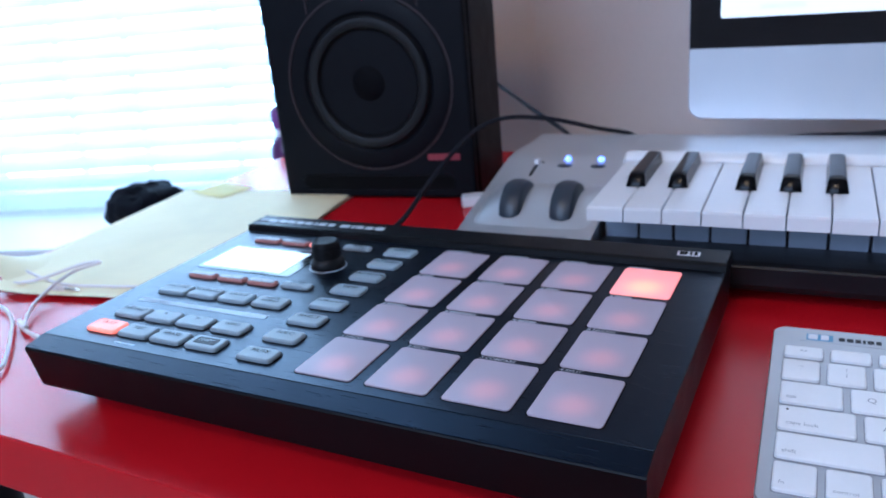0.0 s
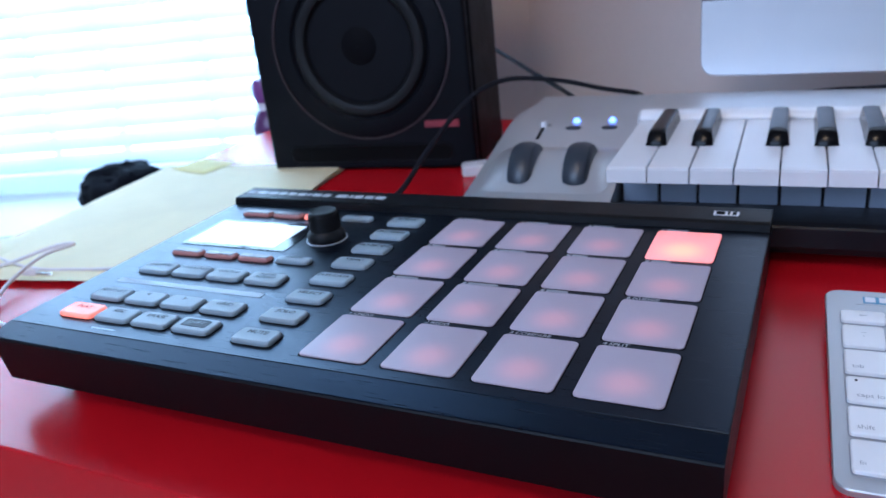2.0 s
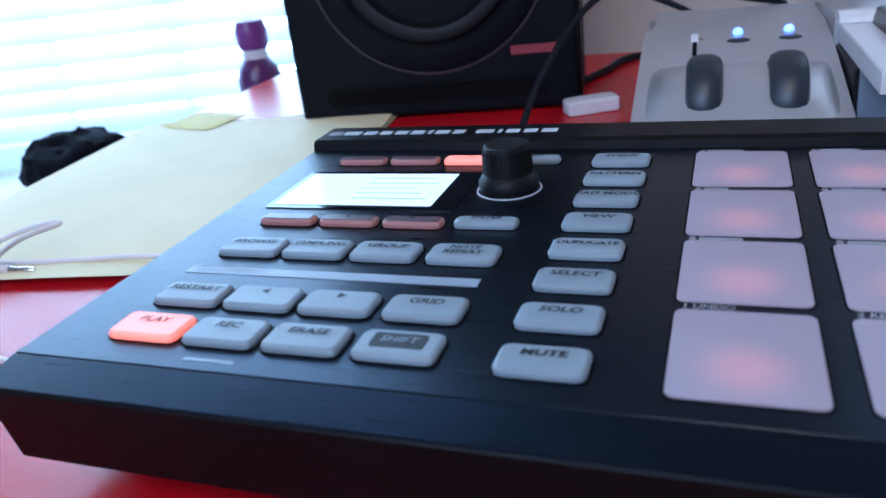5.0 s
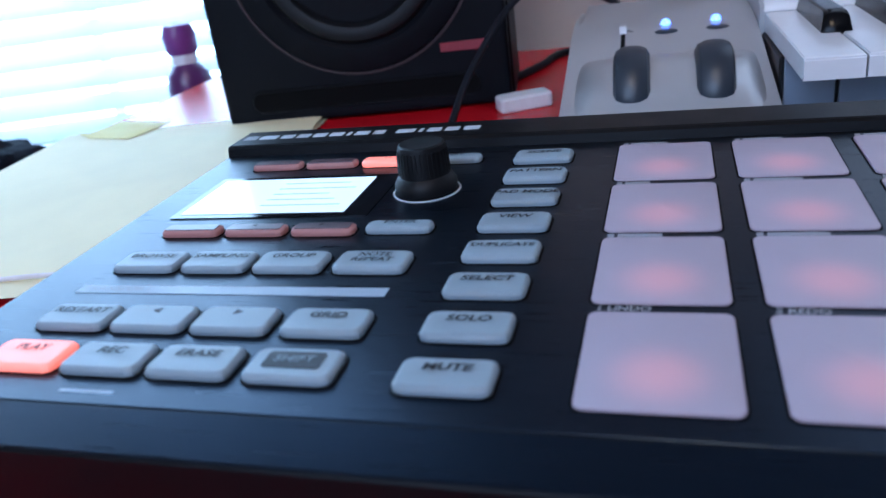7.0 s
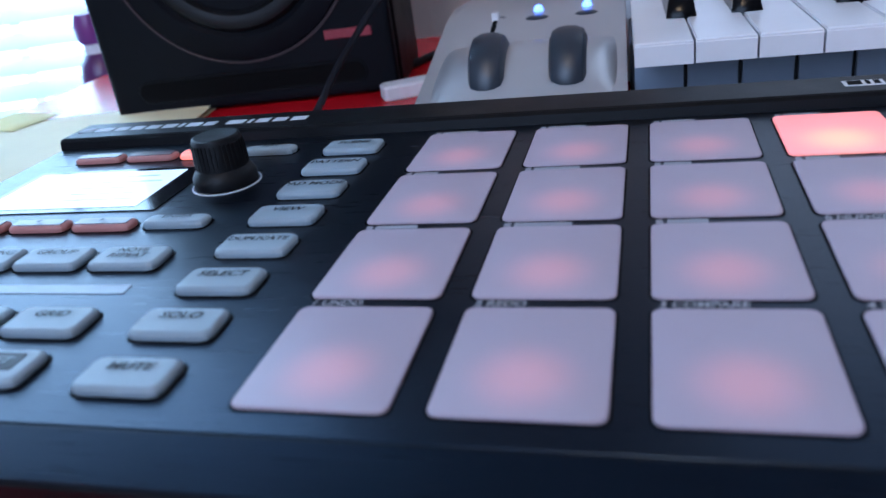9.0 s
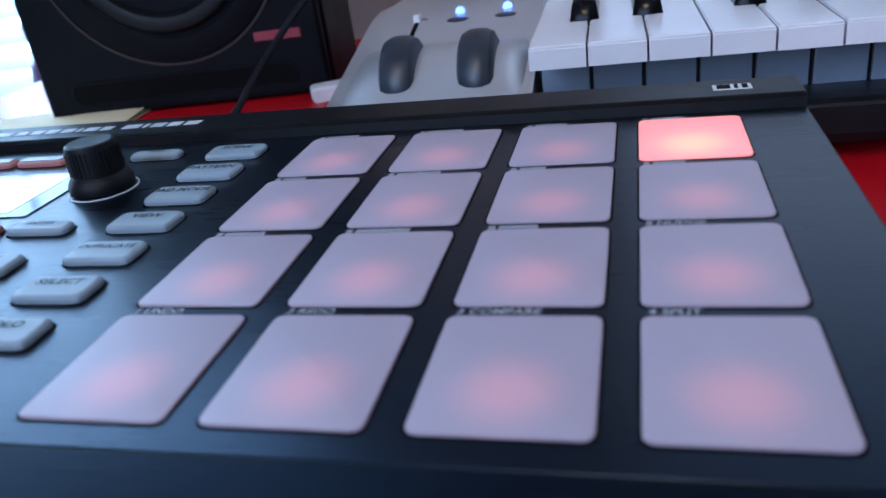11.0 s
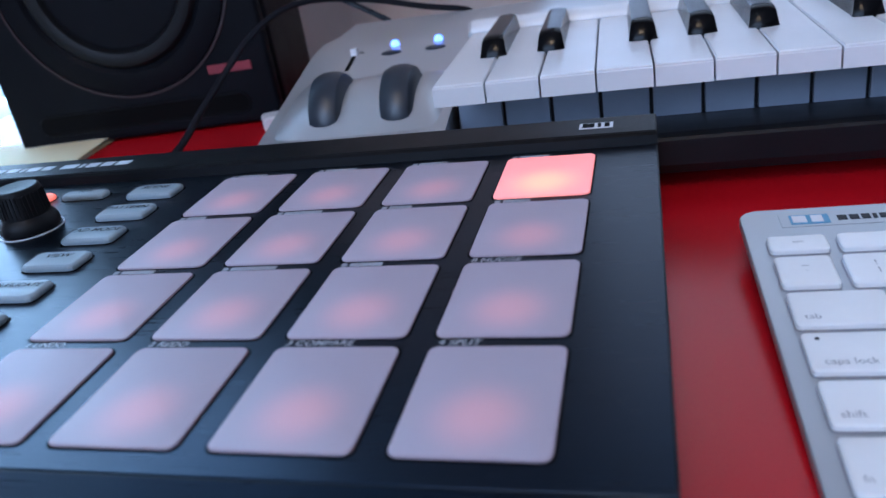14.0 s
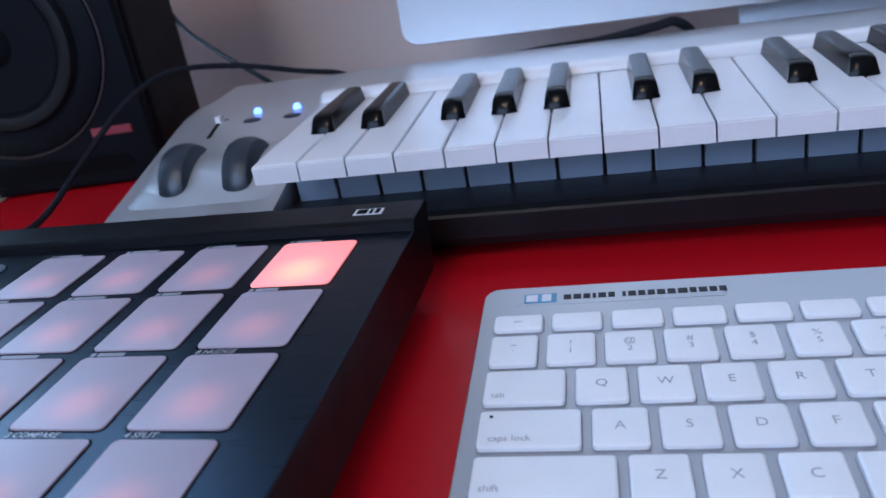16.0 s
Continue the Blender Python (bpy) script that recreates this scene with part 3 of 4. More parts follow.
for k in range(1, NW):
    w = shared("white_key", white.data, piano, pose(k * WK, 0, random.uniform(-0.0002, 0.0002)))
    shared("lower_front", low.data, w, Matrix.Identity(4), "set-back lower key front, coloured as in shade")
# one black key: a bulging sloped front, a crowned top and flared sides
bm = bmesh.new()
BL0, BL1 = 0.0465, 0.1140
NX = 8
rows_k = []
for y, z, half in ((BL0, KT - 0.0020, 0.0066), (BL0 + 0.0002, KT + 0.0004, 0.0066), (BL0 + 0.0016, KT + 0.0034, 0.0061), (BL0 + 0.0034, KT + 0.0066, 0.0056), (BL0 + 0.0050, KT + 0.0081, 0.0052),
                   (BL0 + 0.0075, KT + 0.0088, 0.0049), (BL0 + 0.0120, KT + 0.0090, 0.0048), (BL0 + 0.0300, KT + 0.0088, 0.0047), (BL1, KT + 0.0084, 0.0047)):
    front = max(0.0, 1 - (y - BL0) / 0.008)
    rows_k.append([bm.verts.new((half * (2 * i / NX - 1), y + 0.0014 * front * abs(2 * i / NX - 1) ** 2.5, z - (0.0008 if z > KT + 0.002 else 0.0) * abs(2 * i / NX - 1) ** 4)) for i in range(NX + 1)])
for r0, r1 in zip(rows_k, rows_k[1:]):
    for i in range(NX):
        bm.faces.new((r0[i], r0[i + 1], r1[i + 1], r1[i]))
for i, s in ((0, -1), (NX, 1)):   # the sides go down to the white keys
    foot = [bm.verts.new((s * 0.0066, max(r[i].co.y, BL0 + 0.0014), KT - 0.0020)) for r in rows_k[1:]]
    edge = [r[i] for r in rows_k]
    bm.faces.new((edge[0], edge[1], foot[0]))
    for k in range(len(foot) - 1):
        bm.faces.new((edge[k + 1], edge[k + 2], foot[k + 1], foot[k]))
bmesh.ops.remove_doubles(bm, verts=bm.verts, dist=0.00002)
black = part("black_key", bm, EBONY, piano, smooth=True, at=pose(0.0216, 0, 0))
OFF = {0: -0.0020, 1: 0.0020, 3: -0.0026, 4: 0.0, 5: 0.0026}
for k in range(NW - 1):
    if k % 7 in OFF and k:
        shared("black_key", black.data, piano, pose((k + 1) * WK + OFF[k % 7], 0, 0))
part("key_bed", box(-0.001, LEN + 0.001, 0.0515, 0.1150, 0.010, 0.0405, 0.001, 1), BEDBLACK, piano, "black key bed")
part("front_bar", prism([(-0.0135, 0.0080), (-0.0150, 0.0120), (-0.0150, 0.0225), (-0.0140, 0.0236), (-0.0060, 0.0232), (0.0460, 0.0140), (0.0510, 0.0140), (0.0510, 0.0080)], -0.0005, LEN + 0.09), BEDBLACK, piano, "black front bar")
part("back_cover", prism([(0.1155, 0.0450), (0.1155, 0.0515), (0.1175, 0.0540), (0.1215, 0.0555), (0.1290, 0.0555), (0.1750, 0.0530), (0.2080, 0.0500), (0.2150, 0.0440), (0.2150, 0.0060), (0.1155, 0.0060)],
     -0.0020, LEN + 0.002), SILVER, piano, "silver back cover with a bright rounded front edge", True)
# added ivory strip: paints the highlight along the cover's curved front edge
part("key_rail", prism([(0.1146, 0.0508), (0.1147, 0.0521), (0.1168, 0.0549), (0.1212, 0.0565), (0.1240, 0.0566), (0.1240, 0.0552), (0.1160, 0.0512)], 0.0, LEN), IVORY, piano, "pale strip standing in for the highlight on the silver cover", True)
# control end with a raised housing for the wheels
prof = [(-0.0150, 0.0060), (-0.0150, 0.0120), (-0.0135, 0.0143), (0.0150, 0.0208), (0.1180, 0.0442), (0.1310, 0.0466), (0.1500, 0.0482), (0.2080, 0.0495), (0.2150, 0.0440), (0.2150, 0.0060)]
bm = prism(prof, -0.1015, -0.0024)
bmesh.ops.bevel(bm, geom=[e for e in bm.edges if max(abs(v.co.x + 0.1015) for v in e.verts) < 1e-5], offset=0.0045, segments=3, affect="EDGES")
part("control_panel", bm, SILVER, piano, "silver control end", True)
bm = bmesh.new()
n, m = 18, 14
grid = []
for i in range(n + 1):
    rowv = []
    for j in range(m + 1):
        u, v = i / n, j / m
        x = -0.0960 + 0.0900 * u
        edge = math.sqrt(max(0.0, 1 - abs(2 * u - 1) ** 3.2))
        y = 0.026 + 0.066 * v
        base = 0.0208 + (y - 0.015) * 0.227
        rowv.append(bm.verts.new((x, y, base - 0.001 + edge * 0.0105 * math.sin(math.pi * v))))
    grid.append(rowv)
for i in range(n):
    for j in range(m):
        bm.faces.new((grid[i][j], grid[i + 1][j], grid[i + 1][j + 1], grid[i][j + 1]))
part("wheel_housing", bm, SILVER, piano, "rounded silver wheel housing", True)
for x in (-0.0675, -0.0293):
    prof = [(0.0100, -0.0084), (0.0196, -0.0086), (0.0226, -0.0072), (0.0241, -0.0038), (0.0244, 0), (0.0241, 0.0038), (0.0226, 0.0072), (0.0196, 0.0086), (0.0100, 0.0084)]
    part("wheel", lathe(prof, 48), WHEEL, piano, "dark slate rubber wheel", True, pose(x, 0.0580, 0.0252, 0, 90, 0))
for x, y in ((-0.0497, 0.1305), (-0.0229, 0.1310)):
    led = part("oval_button", lathe([(0.0055, 0), (0.0055, 0.0012), (0.0045, 0.0018)], 28), WHEEL, piano, "dark oval button", True, pose(x, y - 0.0112, 0.0432, 12) @ Matrix.Diagonal((1.15, 0.62, 1, 1)))
    part("blue_light", lathe([(0.0027, -0.0004), (0.0027, 0.0005), (0.0023, 0.0018), (0.0015, 0.0026), (0.0004, 0.0029)], 20), BLUE_LED, piano, "glowing blue light", True, pose(x, y, 0.0466))
part("slider_slot", box(-0.0012, 0.0012, -0.012, 0.012, -0.002, 0.0004), DARK, piano, "dark slider slot", at=pose(-0.0728, 0.1130, 0.0431, 12.8))
part("slider_knob", box(-0.0748, -0.0709, 0.1190, 0.1240, 0.0440, 0.0490, 0.0006), LABEL_WHITE, piano, "small pale slider knob")
for x in (-0.078, -0.040):
    part("caption_bar", bars([(x, x + 0.021)], 0, 0.0013, 0), GREY_PRINT, piano, "faint grey printed caption", at=pose(0, 0.0170, 0.0215, 12.8))
part("end_block", box(LEN + 0.003, LEN + 0.09, -0.013, 0.215, 0.006, 0.0490, 0.004), SILVER, piano, "silver end block")
for x in (-0.08, LEN * 0.5, LEN + 0.06):
    for y in (0.02, 0.19):
        part("rubber_foot", lathe([(0.008, 0), (0.008, 0.0105)], 16), RUBBER, piano, at=pose(x, y, 0))

# ---- flat computer keyboard ----
U = 0.01905
TILT = 4.6
FLAT = pose(0.1936, 0.0896, 0.0101, 0, 0, 2.0) @ pose(0, 0, 0, TILT)
flat = thing("computer_keyboard", FLAT, "thin aluminium computer keyboard with white keys", "keyboard")
K_H = 0.0021
part("plate", loft(0.281, 0.134, 0.006, [(0.0006, -K_H - 0.0034), (0, -K_H - 0.0028), (0, -K_H - 0.0005), (0.0004, -K_H)], -0.0058 + 0.1405, 0.0012, 5), ALU_PLATE, flat, "thin silver aluminium plate", True)
bm = lathe([(0.0010, -0.1385), (0.0056, -0.1375), (0.0056, 0.1375), (0.0010, 0.1385)], 24)
part("battery_tube", bm, ALU, flat, "round aluminium battery tube", True, pose(0.1347, 0.0595, -K_H - 0.0062, 0, 90, 0))
part("front_foot", box(0.01, 0.262, -0.060, -0.052, -0.0062, -K_H - 0.0030), RUBBER, flat)
CAPS = {}


def keycap(x, y, w, d, word="", size=0.0042, dx=0.0, dy=0.0):
    key = (round(w, 5), round(d, 5))
    if key not in CAPS:
        ob = part("keycap", loft(w, d, 0.0014, [(0, -K_H + 0.0002), (0, -0.0005), (0.0004, -0.0001), (0.0008, 0)], n=3), KEYCAP, flat, smooth=True)
        CAPS[key] = ob.data
        bpy.data.objects.remove(ob)
    k = shared("keycap", CAPS[key], flat, pose(x + w / 2, y + d / 2, 0))
    part_gap.append((x + w / 2, y + d / 2, w, d))
    if word:
        lettering(word, size, LEGEND, k, pose(dx, dy, 0.00015))
    return k


part_gap = []
KW, KD = U - 0.0032, U - 0.0032
for i in range(14):
    wide = 14.5 * U - 0.0032 - 13 * (0.0172 + 0.0032) if i == 13 else 0.0172
    keycap(i * (0.0172 + 0.0032), 2 * U + 0.0004, wide, 0.0088, "esc" if i == 0 else "", 0.0026)
NUM = "~\n`", "!\n1", "@\n2", "#\n3", "$\n4", "%\n5", "^\n6", "&\n7", "*\n8", "(\n9", ")\n0", "_\n-", "+\n="
for i, s in enumerate(NUM):
    keycap(i * U, U, KW, KD, s, 0.0040)
keycap(13 * U, U, 1.5 * U - 0.0032, KD, "delete", 0.0032, 0.003, -0.004)
keycap(0, 0, 1.5 * U - 0.0032, KD, "tab", 0.0034, -0.0080, -0.0045)
for i, s in enumerate("QWERTYUIOP[]"):
    keycap((1.5 + i) * U, 0, KW, KD, s, 0.0048)
keycap(13.5 * U, 0, U - 0.0032, KD, "\\", 0.0045)
k = keycap(0, -U, 1.75 * U - 0.0032, KD, "caps lock", 0.0034, -0.0055, -0.0045)
part("indicator", lathe([(0.0006, 0), (0.0006, 0.0001)], 12), PRINT, k, at=pose(-0.0115, 0.0048, 0.0001))
for i, s in enumerate("ASDFGHJKL;'"):
    keycap((1.75 + i) * U, -U, KW, KD, s, 0.0048)
keycap(12.75 * U, -U, 1.75 * U - 0.0032, KD, "return", 0.0034, 0.004, -0.0045)
keycap(0, -2 * U, 2.25 * U - 0.0032, KD, "shift", 0.0034, -0.0145, -0.0045)
for i, s in enumerate("ZXCVBNM,./"):
    keycap((2.25 + i) * U, -2 * U, KW, KD, s, 0.0048)
keycap(12.25 * U, -2 * U, 2.25 * U - 0.0032, KD, "shift", 0.0034, 0.0145, -0.0045)
x = 0.0
for w, s in ((1, "fn"), (1, "control"), (1, "option"), (1.25, "command"), (5, ""), (1.25, "command"), (1, "option"), (1, ""), (1, ""), (1, "")):
    keycap(x, -3 * U - 0.0008, w * U - 0.0032, KD + 0.0008, s, 0.0030, -0.0012 if w < 2 and len(s) > 2 else -0.0045, -0.0045)
    x += w * U
WELL = {}
for cx, cy, w, d in part_gap:
    if (w, d) not in WELL:
        ob = part("key_well", loft(w + 0.0009, d + 0.0009, 0.0017, [(0, -K_H), (0, -K_H + 0.00025)], n=2), GREY_PRINT, flat)
        WELL[(w, d)] = ob.data
        bpy.data.objects.remove(ob)
    shared("key_well", WELL[(w, d)], flat, pose(cx, cy - 0.0001, 0))
sticker = part("sticker", box(0.0065, 0.080, 0.0555, 0.0640, -K_H, -K_H + 0.0002), ALU_PLATE, flat, "clear sticker with a dark and blue mark")
part("sticker_badge", bars([(0.0095, 0.0215)], 0.0568, 0.0626, -K_H + 0.0002), BLUE_PRINT, sticker, "blue badge")
part("sticker_badge", bars([(0.0103, 0.0145), (0.0160, 0.0195)], 0.0576, 0.0618, -K_H + 0.0004), LABEL_WHITE, sticker, "pale blocks")
spans, x = [], 0.0240
for w in (0.0036, 0.0036, 0.0032, 0.0016, 0.0036, 0.0030, -0.002, 0.0016, 0.0036, 0.0032, 0.0032, 0.0036, 0.0036, 0.0042, 0.0030, 0.0036, 0.0032, 0.0032):
    if w > 0:
        spans.append((x, x + w * 0.78))
        x += w * 0.78 + 0.0008
    else:
        x += 0.0018
for span in spans:
    part("mark_block", bars([span], 0.0583, 0.0613, -K_H + 0.0002), PRINT, sticker, "dark block of the maker's mark")

# ---- desktop computer ----
imac = thing("desktop_computer", pose(0.0872, 0.452, 0), "all-in-one desktop computer with a silver chin and lit screen", "computer")
IW, IB, IC, IT = 0.650, 0.0585, 0.1180, 0.480


def upright(bm):
    """Turns a plate drawn in x and y so that it stands, with its y up."""
    bmesh.ops.rotate(bm, verts=bm.verts, matrix=Matrix.Rotation(radians(90), 3, "X"))
    return bm


part("chin", upright(loft(IW, IT - IB, 0.012, [(0.0005, -0.022), (0, -0.021), (0, -0.0012), (0.0008, 0)], IW / 2, (IB + IT) / 2, 6)), ALU, imac, "brushed silver aluminium case", True)
bm = box(0.0006, IW - 0.0006, -0.0012, -0.0001, IC, IT - 0.0008, 0.0004, 1)
part("bezel", bm, BEZEL, imac, "black glass screen border")
part("screen", upright(loft(IW - 0.050, IT - IC - 0.048, 0.002, [(0, 0.0012), (0, 0.0014)], IW / 2, (IC + 0.0238 + IT - 0.0242) / 2, 3)), DISPLAY, imac, "bright white lit screen")
MARKS = glow("screen_marks_grey", (0.62, 0.80, 0.86), 0.9)
for i in range(7):
    x = 0.055 + i * 0.05
    part("screen_mark", box(x, x + random.uniform(0.012, 0.035), -0.0018, -0.0015, IC + 0.030 + 0.004 * (i % 3), IC + 0.033 + 0.004 * (i % 3)), MARKS, imac, "faint pale writing on the screen")
part("stand", prism([(0.030, 0.004), (0.034, 0.004), (0.064, 0.115), (0.0225, 0.240), (0.0225, 0.232), (0.058, 0.116)], IW / 2 - 0.09, IW / 2 + 0.09), ALU, imac, "bent aluminium stand")
part("foot", loft(0.19, 0.050, 0.004, [(0, 0), (0, 0.003), (0.0005, 0.004)], IW / 2, 0.0480, 4), ALU, imac, "flat aluminium foot")

# ---- loudspeaker ----
SPK_TURN = math.degrees(math.atan2(0.027, 0.188))
spk = thing("loudspeaker", pose(-0.2765, 0.3510, 0, 0, 0, SPK_TURN), "black studio loudspeaker with a dark red trim ring", "speaker")
SW, SD, SH = 0.1965, 0.090, 0.272
part("cabinet", box(0, SW, 0.006, SD, 0, SH, 0.004, 3), VINYL, spk, "black vinyl cabinet")
baffle = bmesh.new()
add_box(baffle, 0.0015, SW - 0.0015, -0.004, 0.0065, 0.0015, SH - 0.0015, 0.004, 3)
part("baffle", baffle, VINYL, spk, "black front panel")
CX, CZ = 0.1015, 0.1085
face = pose(CX, -0.004, CZ, 90)   # z of a turned part points out of the front
part("trim_ring", lathe([(0.0782, 0.0002), (0.0782, 0.0012), (0.0798, 0.0012), (0.0798, 0.0002)], 72, closed=False), RED_TRIM, spk, "thin dark red ring", True, face)
part("surround_frame", lathe([(0.0775, -0.001), (0.0770, 0.0014), (0.0700, 0.0030), (0.0630, 0.0030), (0.0600, 0.0005), (0.0590, -0.004)], 72, closed=False), VINYL, spk, "black driver frame", True, face)
part("surround", lathe([(0.0600, 0.0006), (0.0575, 0.0038), (0.0535, 0.0048), (0.0495, 0.0034), (0.0475, 0.0004), (0.0470, -0.002)], 72, closed=False), RUBBER, spk, "black rubber surround", True, face)
part("cone", lathe([(0.0474, 0.0002), (0.0380, -0.0010), (0.0200, -0.0026), (0.0198, -0.0024), (0.0150, 0.0004), (0.0080, 0.0018), (0.0010, 0.0022)], 72, closed=False), CONE, spk, "dark woven cone with a domed cap", True, face)
for x0, x1 in ((0.0488, 0.0500), (0.1540, 0.1552)):
    part("trim_line", box(x0, x1, -0.0048, -0.0038, 0.172, 0.255), RED_TRIM, spk, "thin dark red line")
part("plate", box(0.0515, 0.1525, -0.0050, -0.0038, 0.1745, 0.255, 0.0005, 1), VINYL, spk, "upper front plate")
part("power_light", lathe([(0.0030, 0), (0.0030, 0.0008), (0.0020, 0.0013)], 24), RED_LED, spk, "glowing red power light", True, pose(0.1060, -0.0050, 0.1830, 90))
part("badge", box(0.1520, 0.1825, -0.0052, -0.0038, 0.0375, 0.0435, 0.0005, 1), LOGO_RED, spk, "small red maker's badge")
part("badge_blocks", bars([(0.1533 + i * 0.0042, 0.1565 + i * 0.0042) for i in range(7)], 0, 0.0030, 0), LOGO_RED, spk, "dull pale blocks on the badge", at=pose(0, -0.0052, 0.0387, 90))
part("port", upright(loft(0.152, 0.0120, 0.0055, [(0.0, 0.0044), (0.0, 0.0052), (0.0012, 0.0050)], 0.0985, 0.0165, 5)), DARK, spk, "long dark bass port slot")
part("port_lip", upright(loft(0.156, 0.0160, 0.0075, [(0.0, 0.0036), (0.0006, 0.0046)], 0.0985, 0.0165, 5)), SHELL, spk, "port rim")

# ---- papers and small things on the desk ----


def sheet(name, w, d, m, material, label, category, curl=0.0, seed=1, n=26):
    """A thin sheet with slight waves and one lifted corner."""
    bm = bmesh.new()
    up, dn = [], []
    for i in range(n + 1):
        ru, rd = [], []
        for j in range(n + 1):
            u, v = i / n, j / n
            x, y = (u - 0.5) * w, (v - 0.5) * d
            c = max(0.0, 1 - math.hypot((u - 0.0) * 3.6, (v - 0.02) * 3.6))
            z = 0.0006 + 0.0022 * (0.5 + 0.5 * noise.noise((u * 3 + seed, v * 3, seed)) + 0.22 * noise.noise((u * 9, v * 7 + seed, seed))) * min(1, 6 * min(u, v, 1 - u, 1 - v) + 0.25) + curl * c * c
            ru.append(bm.verts.new((x, y, z + 0.0003)))
            rd.append(bm.verts.new((x, y, z)))
        up.append(ru)
        dn.append(rd)
    for i in range(n):
        for j in range(n):
            bm.faces.new((up[i][j], up[i + 1][j], up[i + 1][j + 1], up[i][j + 1]))
            bm.faces.new((dn[i][j], dn[i][j + 1], dn[i + 1][j + 1], dn[i + 1][j]))
    for i in range(n):
        bm.faces.new((up[i][0], dn[i][0], dn[i + 1][0], up[i + 1][0]))
        bm.faces.new((up[i][n], up[i + 1][n], dn[i + 1][n], dn[i][n]))
        bm.faces.new((up[0][i], up[0][i + 1], dn[0][i + 1], dn[0][i]))
        bm.faces.new((up[n][i], dn[n][i], dn[n][i + 1], up[n][i + 1]))
    ob = finish(name, bm, material, None, "", True, m)
    return tagged(ob, label, category)


sheet("paper_sheet", 0.205, 0.262, pose(-0.2970, 0.2340, 0.0, 0, 0, 6.5), PAPER, "pale yellow sheet of paper with a curled corner", "paper", 0.030, seed=2)["group"] = "yellow paper sheets"
sheet("paper_sheet", 0.192, 0.262, pose(-0.2840, 0.2260, 0.0026, 0, 0, 10.0), PAPER, "pale yellow sheet of paper lying on another", "paper", 0.004, seed=5)["group"] = "yellow paper sheets"
sheet("sticky_note", 0.050, 0.040, pose(-0.358, 0.345, 0.004, 0, 0, -12), NOTE, "small bright yellow sticky note", "note", 0.004, seed=7, n=10)

# soft black cloth bundle on the sill
bm = bmesh.new()
bmesh.ops.create_icosphere(bm, subdivisions=4, radius=1)
for v in bm.verts:
    p = v.co.copy()
    k = 1 + 0.30 * noise.noise(p * 1.7 + Vector((3, 1, 2))) + 0.14 * noise.noise(p * 4.2) + 0.05 * noise.noise(p * 10)
    v.co = Vector((p.x * 0.052 * k, p.y * 0.045 * k, max(p.z * 0.042 * k, -0.030)))
tagged(finish("crumpled_cloth", bm, CLOTH, None, "", True, window_wall @ pose(-0.517, -0.100, WIN_B + 0.028)), "crumpled black cloth bundle on the window sill", "cloth")

bottle = thing("bottle", window_wall @ pose(-0.331, -0.045, WIN_B), "purple plastic bottle with a cap and pale label on the sill", "bottle")
part("bottle_body", lathe([(0.0190, 0), (0.0225, 0.002), (0.0228, 0.088), (0.0205, 0.099), (0.0140, 0.108), (0.0120, 0.110)], 32), PURPLE, bottle, "dark purple bottle", True)
part("label_band", lathe([(0.0231, 0.004), (0.0231, 0.074)], 32, closed=False), LABEL_WHITE, bottle, "pale label", True)
part("neck", lathe([(0.0125, 0.108), (0.0125, 0.119)], 28), LABEL_WHITE, bottle, "white neck", True)
part("cap", lathe([(0.0135, 0.119), (0.0155, 0.122), (0.0165, 0.138), (0.0135, 0.147), (0.0020, 0.150)], 32), PURPLE_CAP, bottle, "purple cap", True)

cable = thing("usb_cable", pose(0, 0, 0), "black cable arching from the controller to the keyboard", "cable")
part("lead", tube([(-0.0870, 0.1845, 0.0220), (-0.0890, 0.2050, 0.0200), (-0.0945, 0.2600, 0.0180), (-0.0920, 0.3050, 0.0360), (-0.0750, 0.3480, 0.0640), (-0.0530, 0.3760, 0.0745), (-0.0200, 0.4050, 0.0680), (0.0150, 0.4250, 0.0560), (0.0380, 0.4350, 0.0500), (0.0440, 0.4450, 0.0440)], 0.0020), CABLE_BLACK, cable)
cable = thing("speaker_lead", pose(0, 0, 0), "black cable hanging behind the loudspeaker", "cable")
part("lead", tube([(-0.190, 0.600, 0.120), (-0.145, 0.560, 0.083), (-0.085, 0.500, 0.066), (-0.022, 0.446, 0.0480), (0.000, 0.443, 0.0300)], 0.0020), CABLE_BLACK, cable)
cable = thing("desk_cable", pose(0, 0, 0), "black cable lying on the red desk", "cable")
part("lead", tube([(-0.150, 0.400, 0.003), (-0.100, 0.428, 0.003), (-0.080, 0.470, 0.003), (-0.062, 0.520, 0.003), (0.02, 0.545, 0.003)], 0.0028), CABLE_BLACK, cable)
cable = thing("computer_lead", pose(0, 0, 0), "black cable behind the keyboard", "cable")
part("lead", tube([(0.160, 0.444, 0.0440), (0.186, 0.442, 0.0470), (0.225, 0.441, 0.0490), (0.262, 0.441, 0.0540), (0.277, 0.444, 0.0550), (0.290, 0.452, 0.0400), (0.300, 0.470, 0.0060)], 0.0032), CABLE_BLACK, cable)

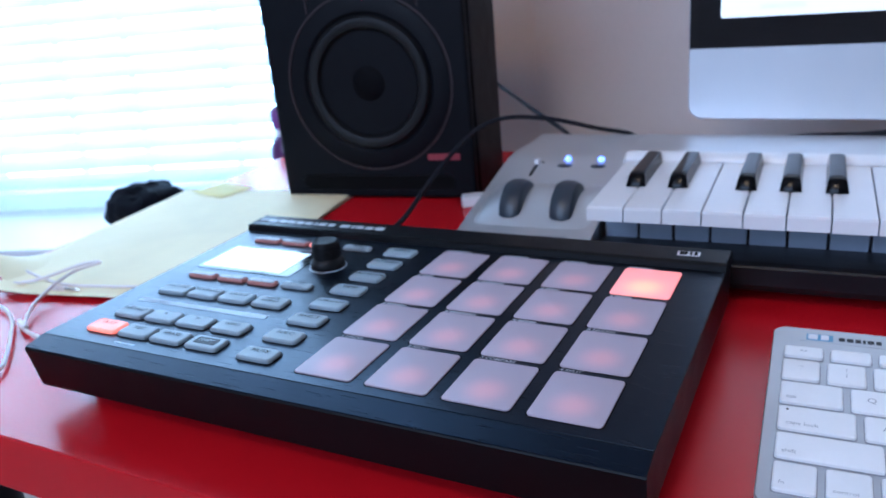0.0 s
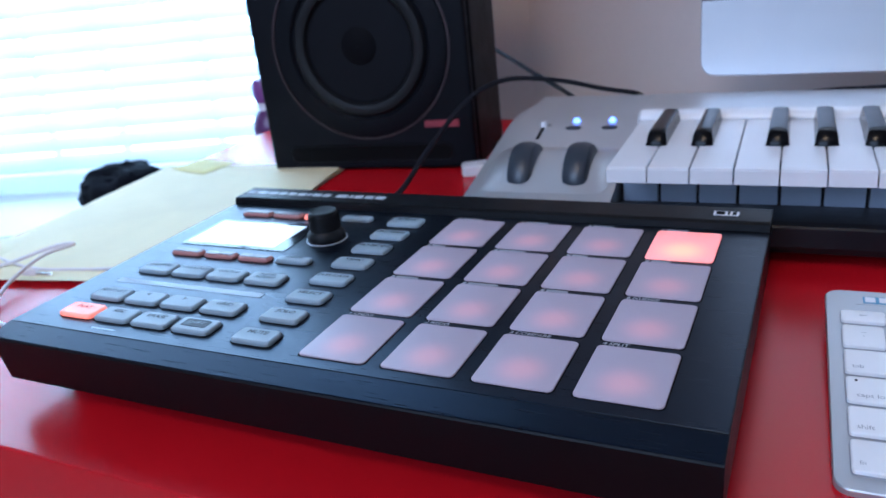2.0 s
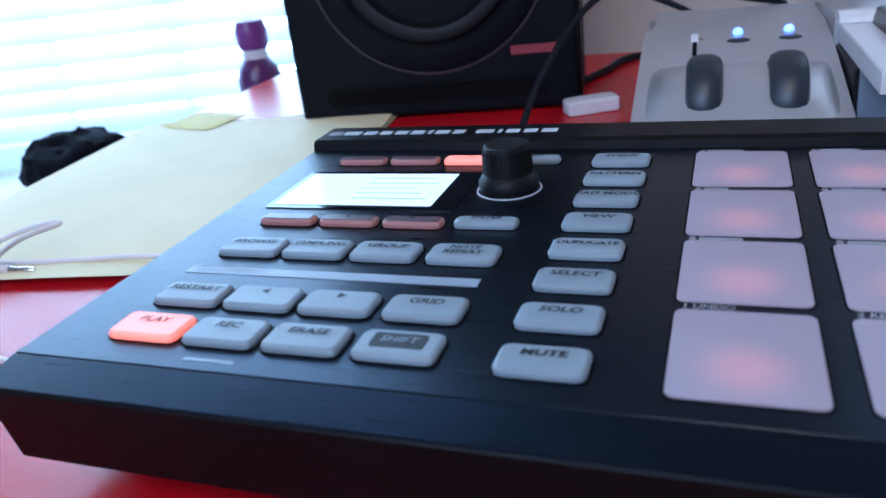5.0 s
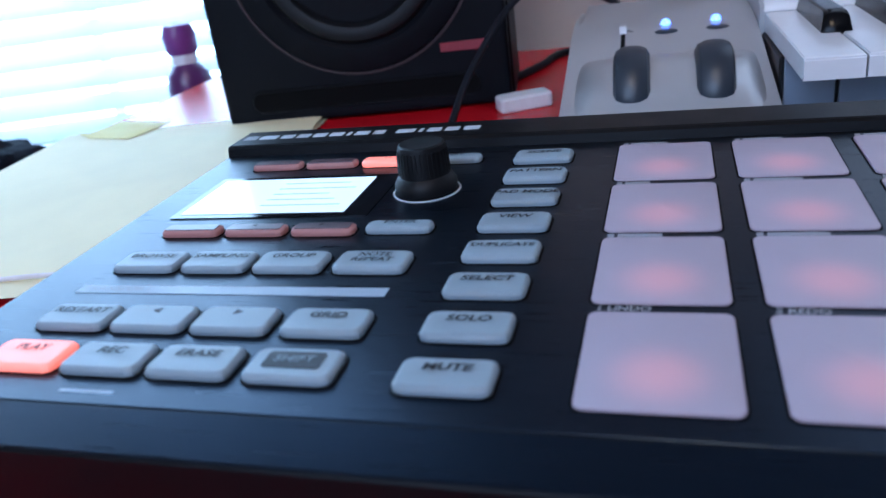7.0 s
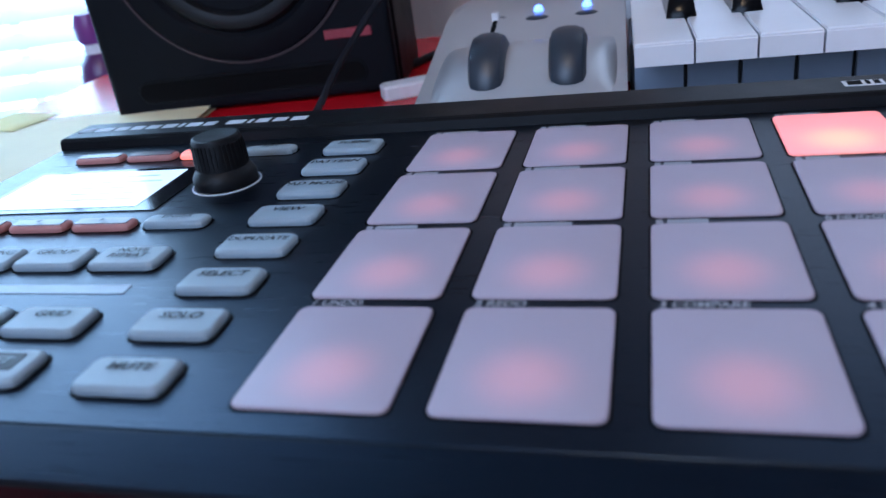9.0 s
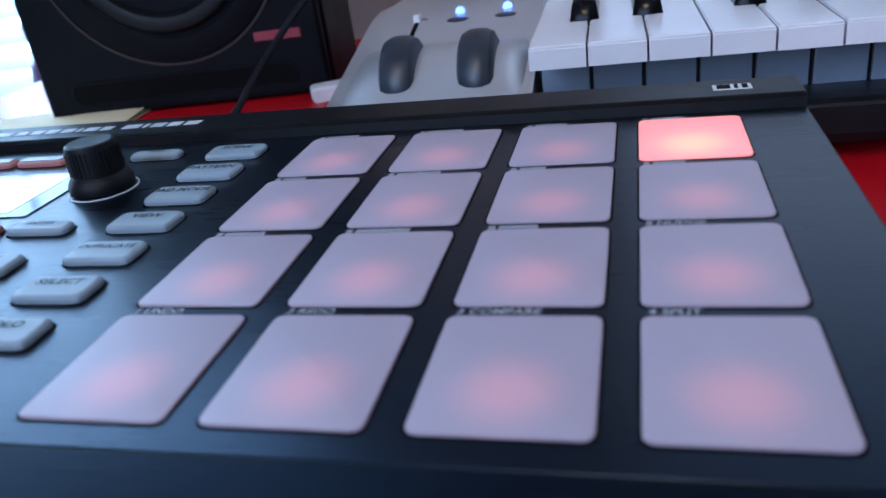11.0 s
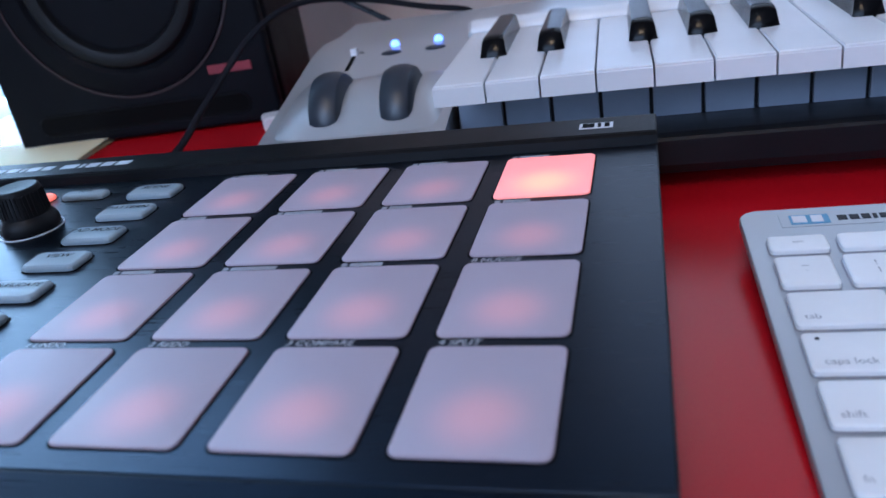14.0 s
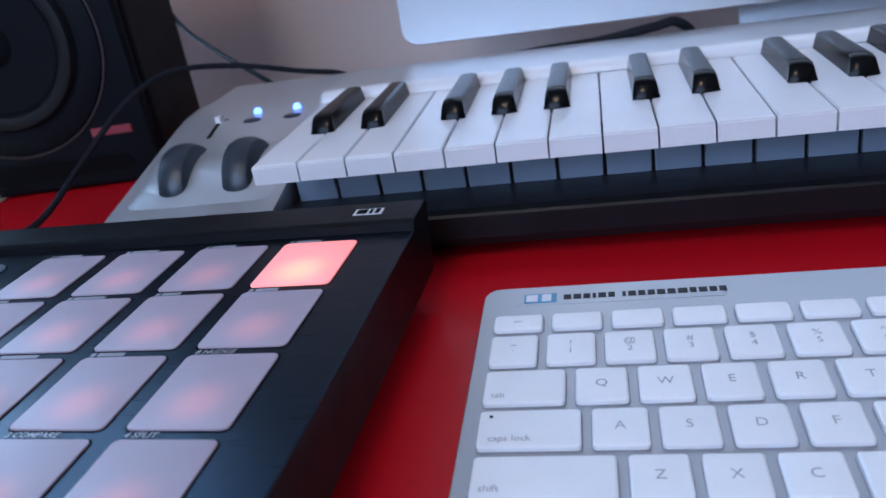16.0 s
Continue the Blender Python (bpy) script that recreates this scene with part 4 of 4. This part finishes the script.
adapter = thing("white_adapter", pose(-0.074, 0.364, 0, 0, 0, 28), "small flat white plastic adapter on the desk", "adapter")
part("body", loft(0.034, 0.016, 0.003, [(0.0008, 0), (0, 0.001), (0, 0.008), (0.0012, 0.0092)]), LABEL_WHITE, adapter, "", True)

ear = thing("earphones", pose(0, 0, 0), "thin white earphone cable tangled on desk and paper", "earphones")
part("lead", tube([(-0.420, 0.090, 0.003), (-0.366, 0.0955, 0.003), (-0.325, 0.100, 0.008), (-0.300, 0.124, 0.014), (-0.288, 0.131, 0.014), (-0.298, 0.112, 0.012), (-0.292, 0.078, 0.006), (-0.272, 0.052, 0.003), (-0.250, 0.040, 0.003), (-0.200, 0.034, 0.003), (-0.140, 0.030, 0.006)], 0.0013), CABLE_WHITE, ear, "white cable")
part("lead", tube([(-0.400, 0.128, 0.008), (-0.345, 0.113, 0.006), (-0.300, 0.106, 0.005), (-0.262, 0.112, 0.005), (-0.225, 0.117, 0.006), (-0.160, 0.118, 0.006)], 0.0011), CABLE_WHITE, ear, "white cable")
part("lead", tube([(-0.380, 0.062, 0.003), (-0.324, 0.066, 0.003), (-0.290, 0.054, 0.003), (-0.262, 0.034, 0.003), (-0.238, 0.014, 0.003), (-0.224, -0.002, 0.003), (-0.235, -0.016, 0.003), (-0.270, -0.018, 0.003)], 0.0013), CABLE_WHITE, ear, "white cable")
part("plug", lathe([(0.0016, -0.012), (0.0024, -0.010), (0.0024, 0.0), (0.0018, 0.001)], 20), CABLE_WHITE, ear, "white plug sleeve", True, pose(-0.292, 0.100, 0.0045, 0, 90, 5))
part("jack", lathe([(0.0016, 0.001), (0.0016, 0.005), (0.0013, 0.0052), (0.0016, 0.0056), (0.0016, 0.009), (0.0013, 0.0092), (0.0016, 0.0096), (0.0015, 0.012), (0.0008, 0.0145)], 20), CHROME, ear, "ringed metal jack", True, pose(-0.292, 0.100, 0.0045, 0, 90, 5))
part("splitter", lathe([(0.0012, -0.008), (0.0022, -0.007), (0.0022, 0.007), (0.0012, 0.008)], 20), CABLE_WHITE, ear, "white splitter", True, pose(-0.268, 0.047, 0.0035, 0, 90, -25))
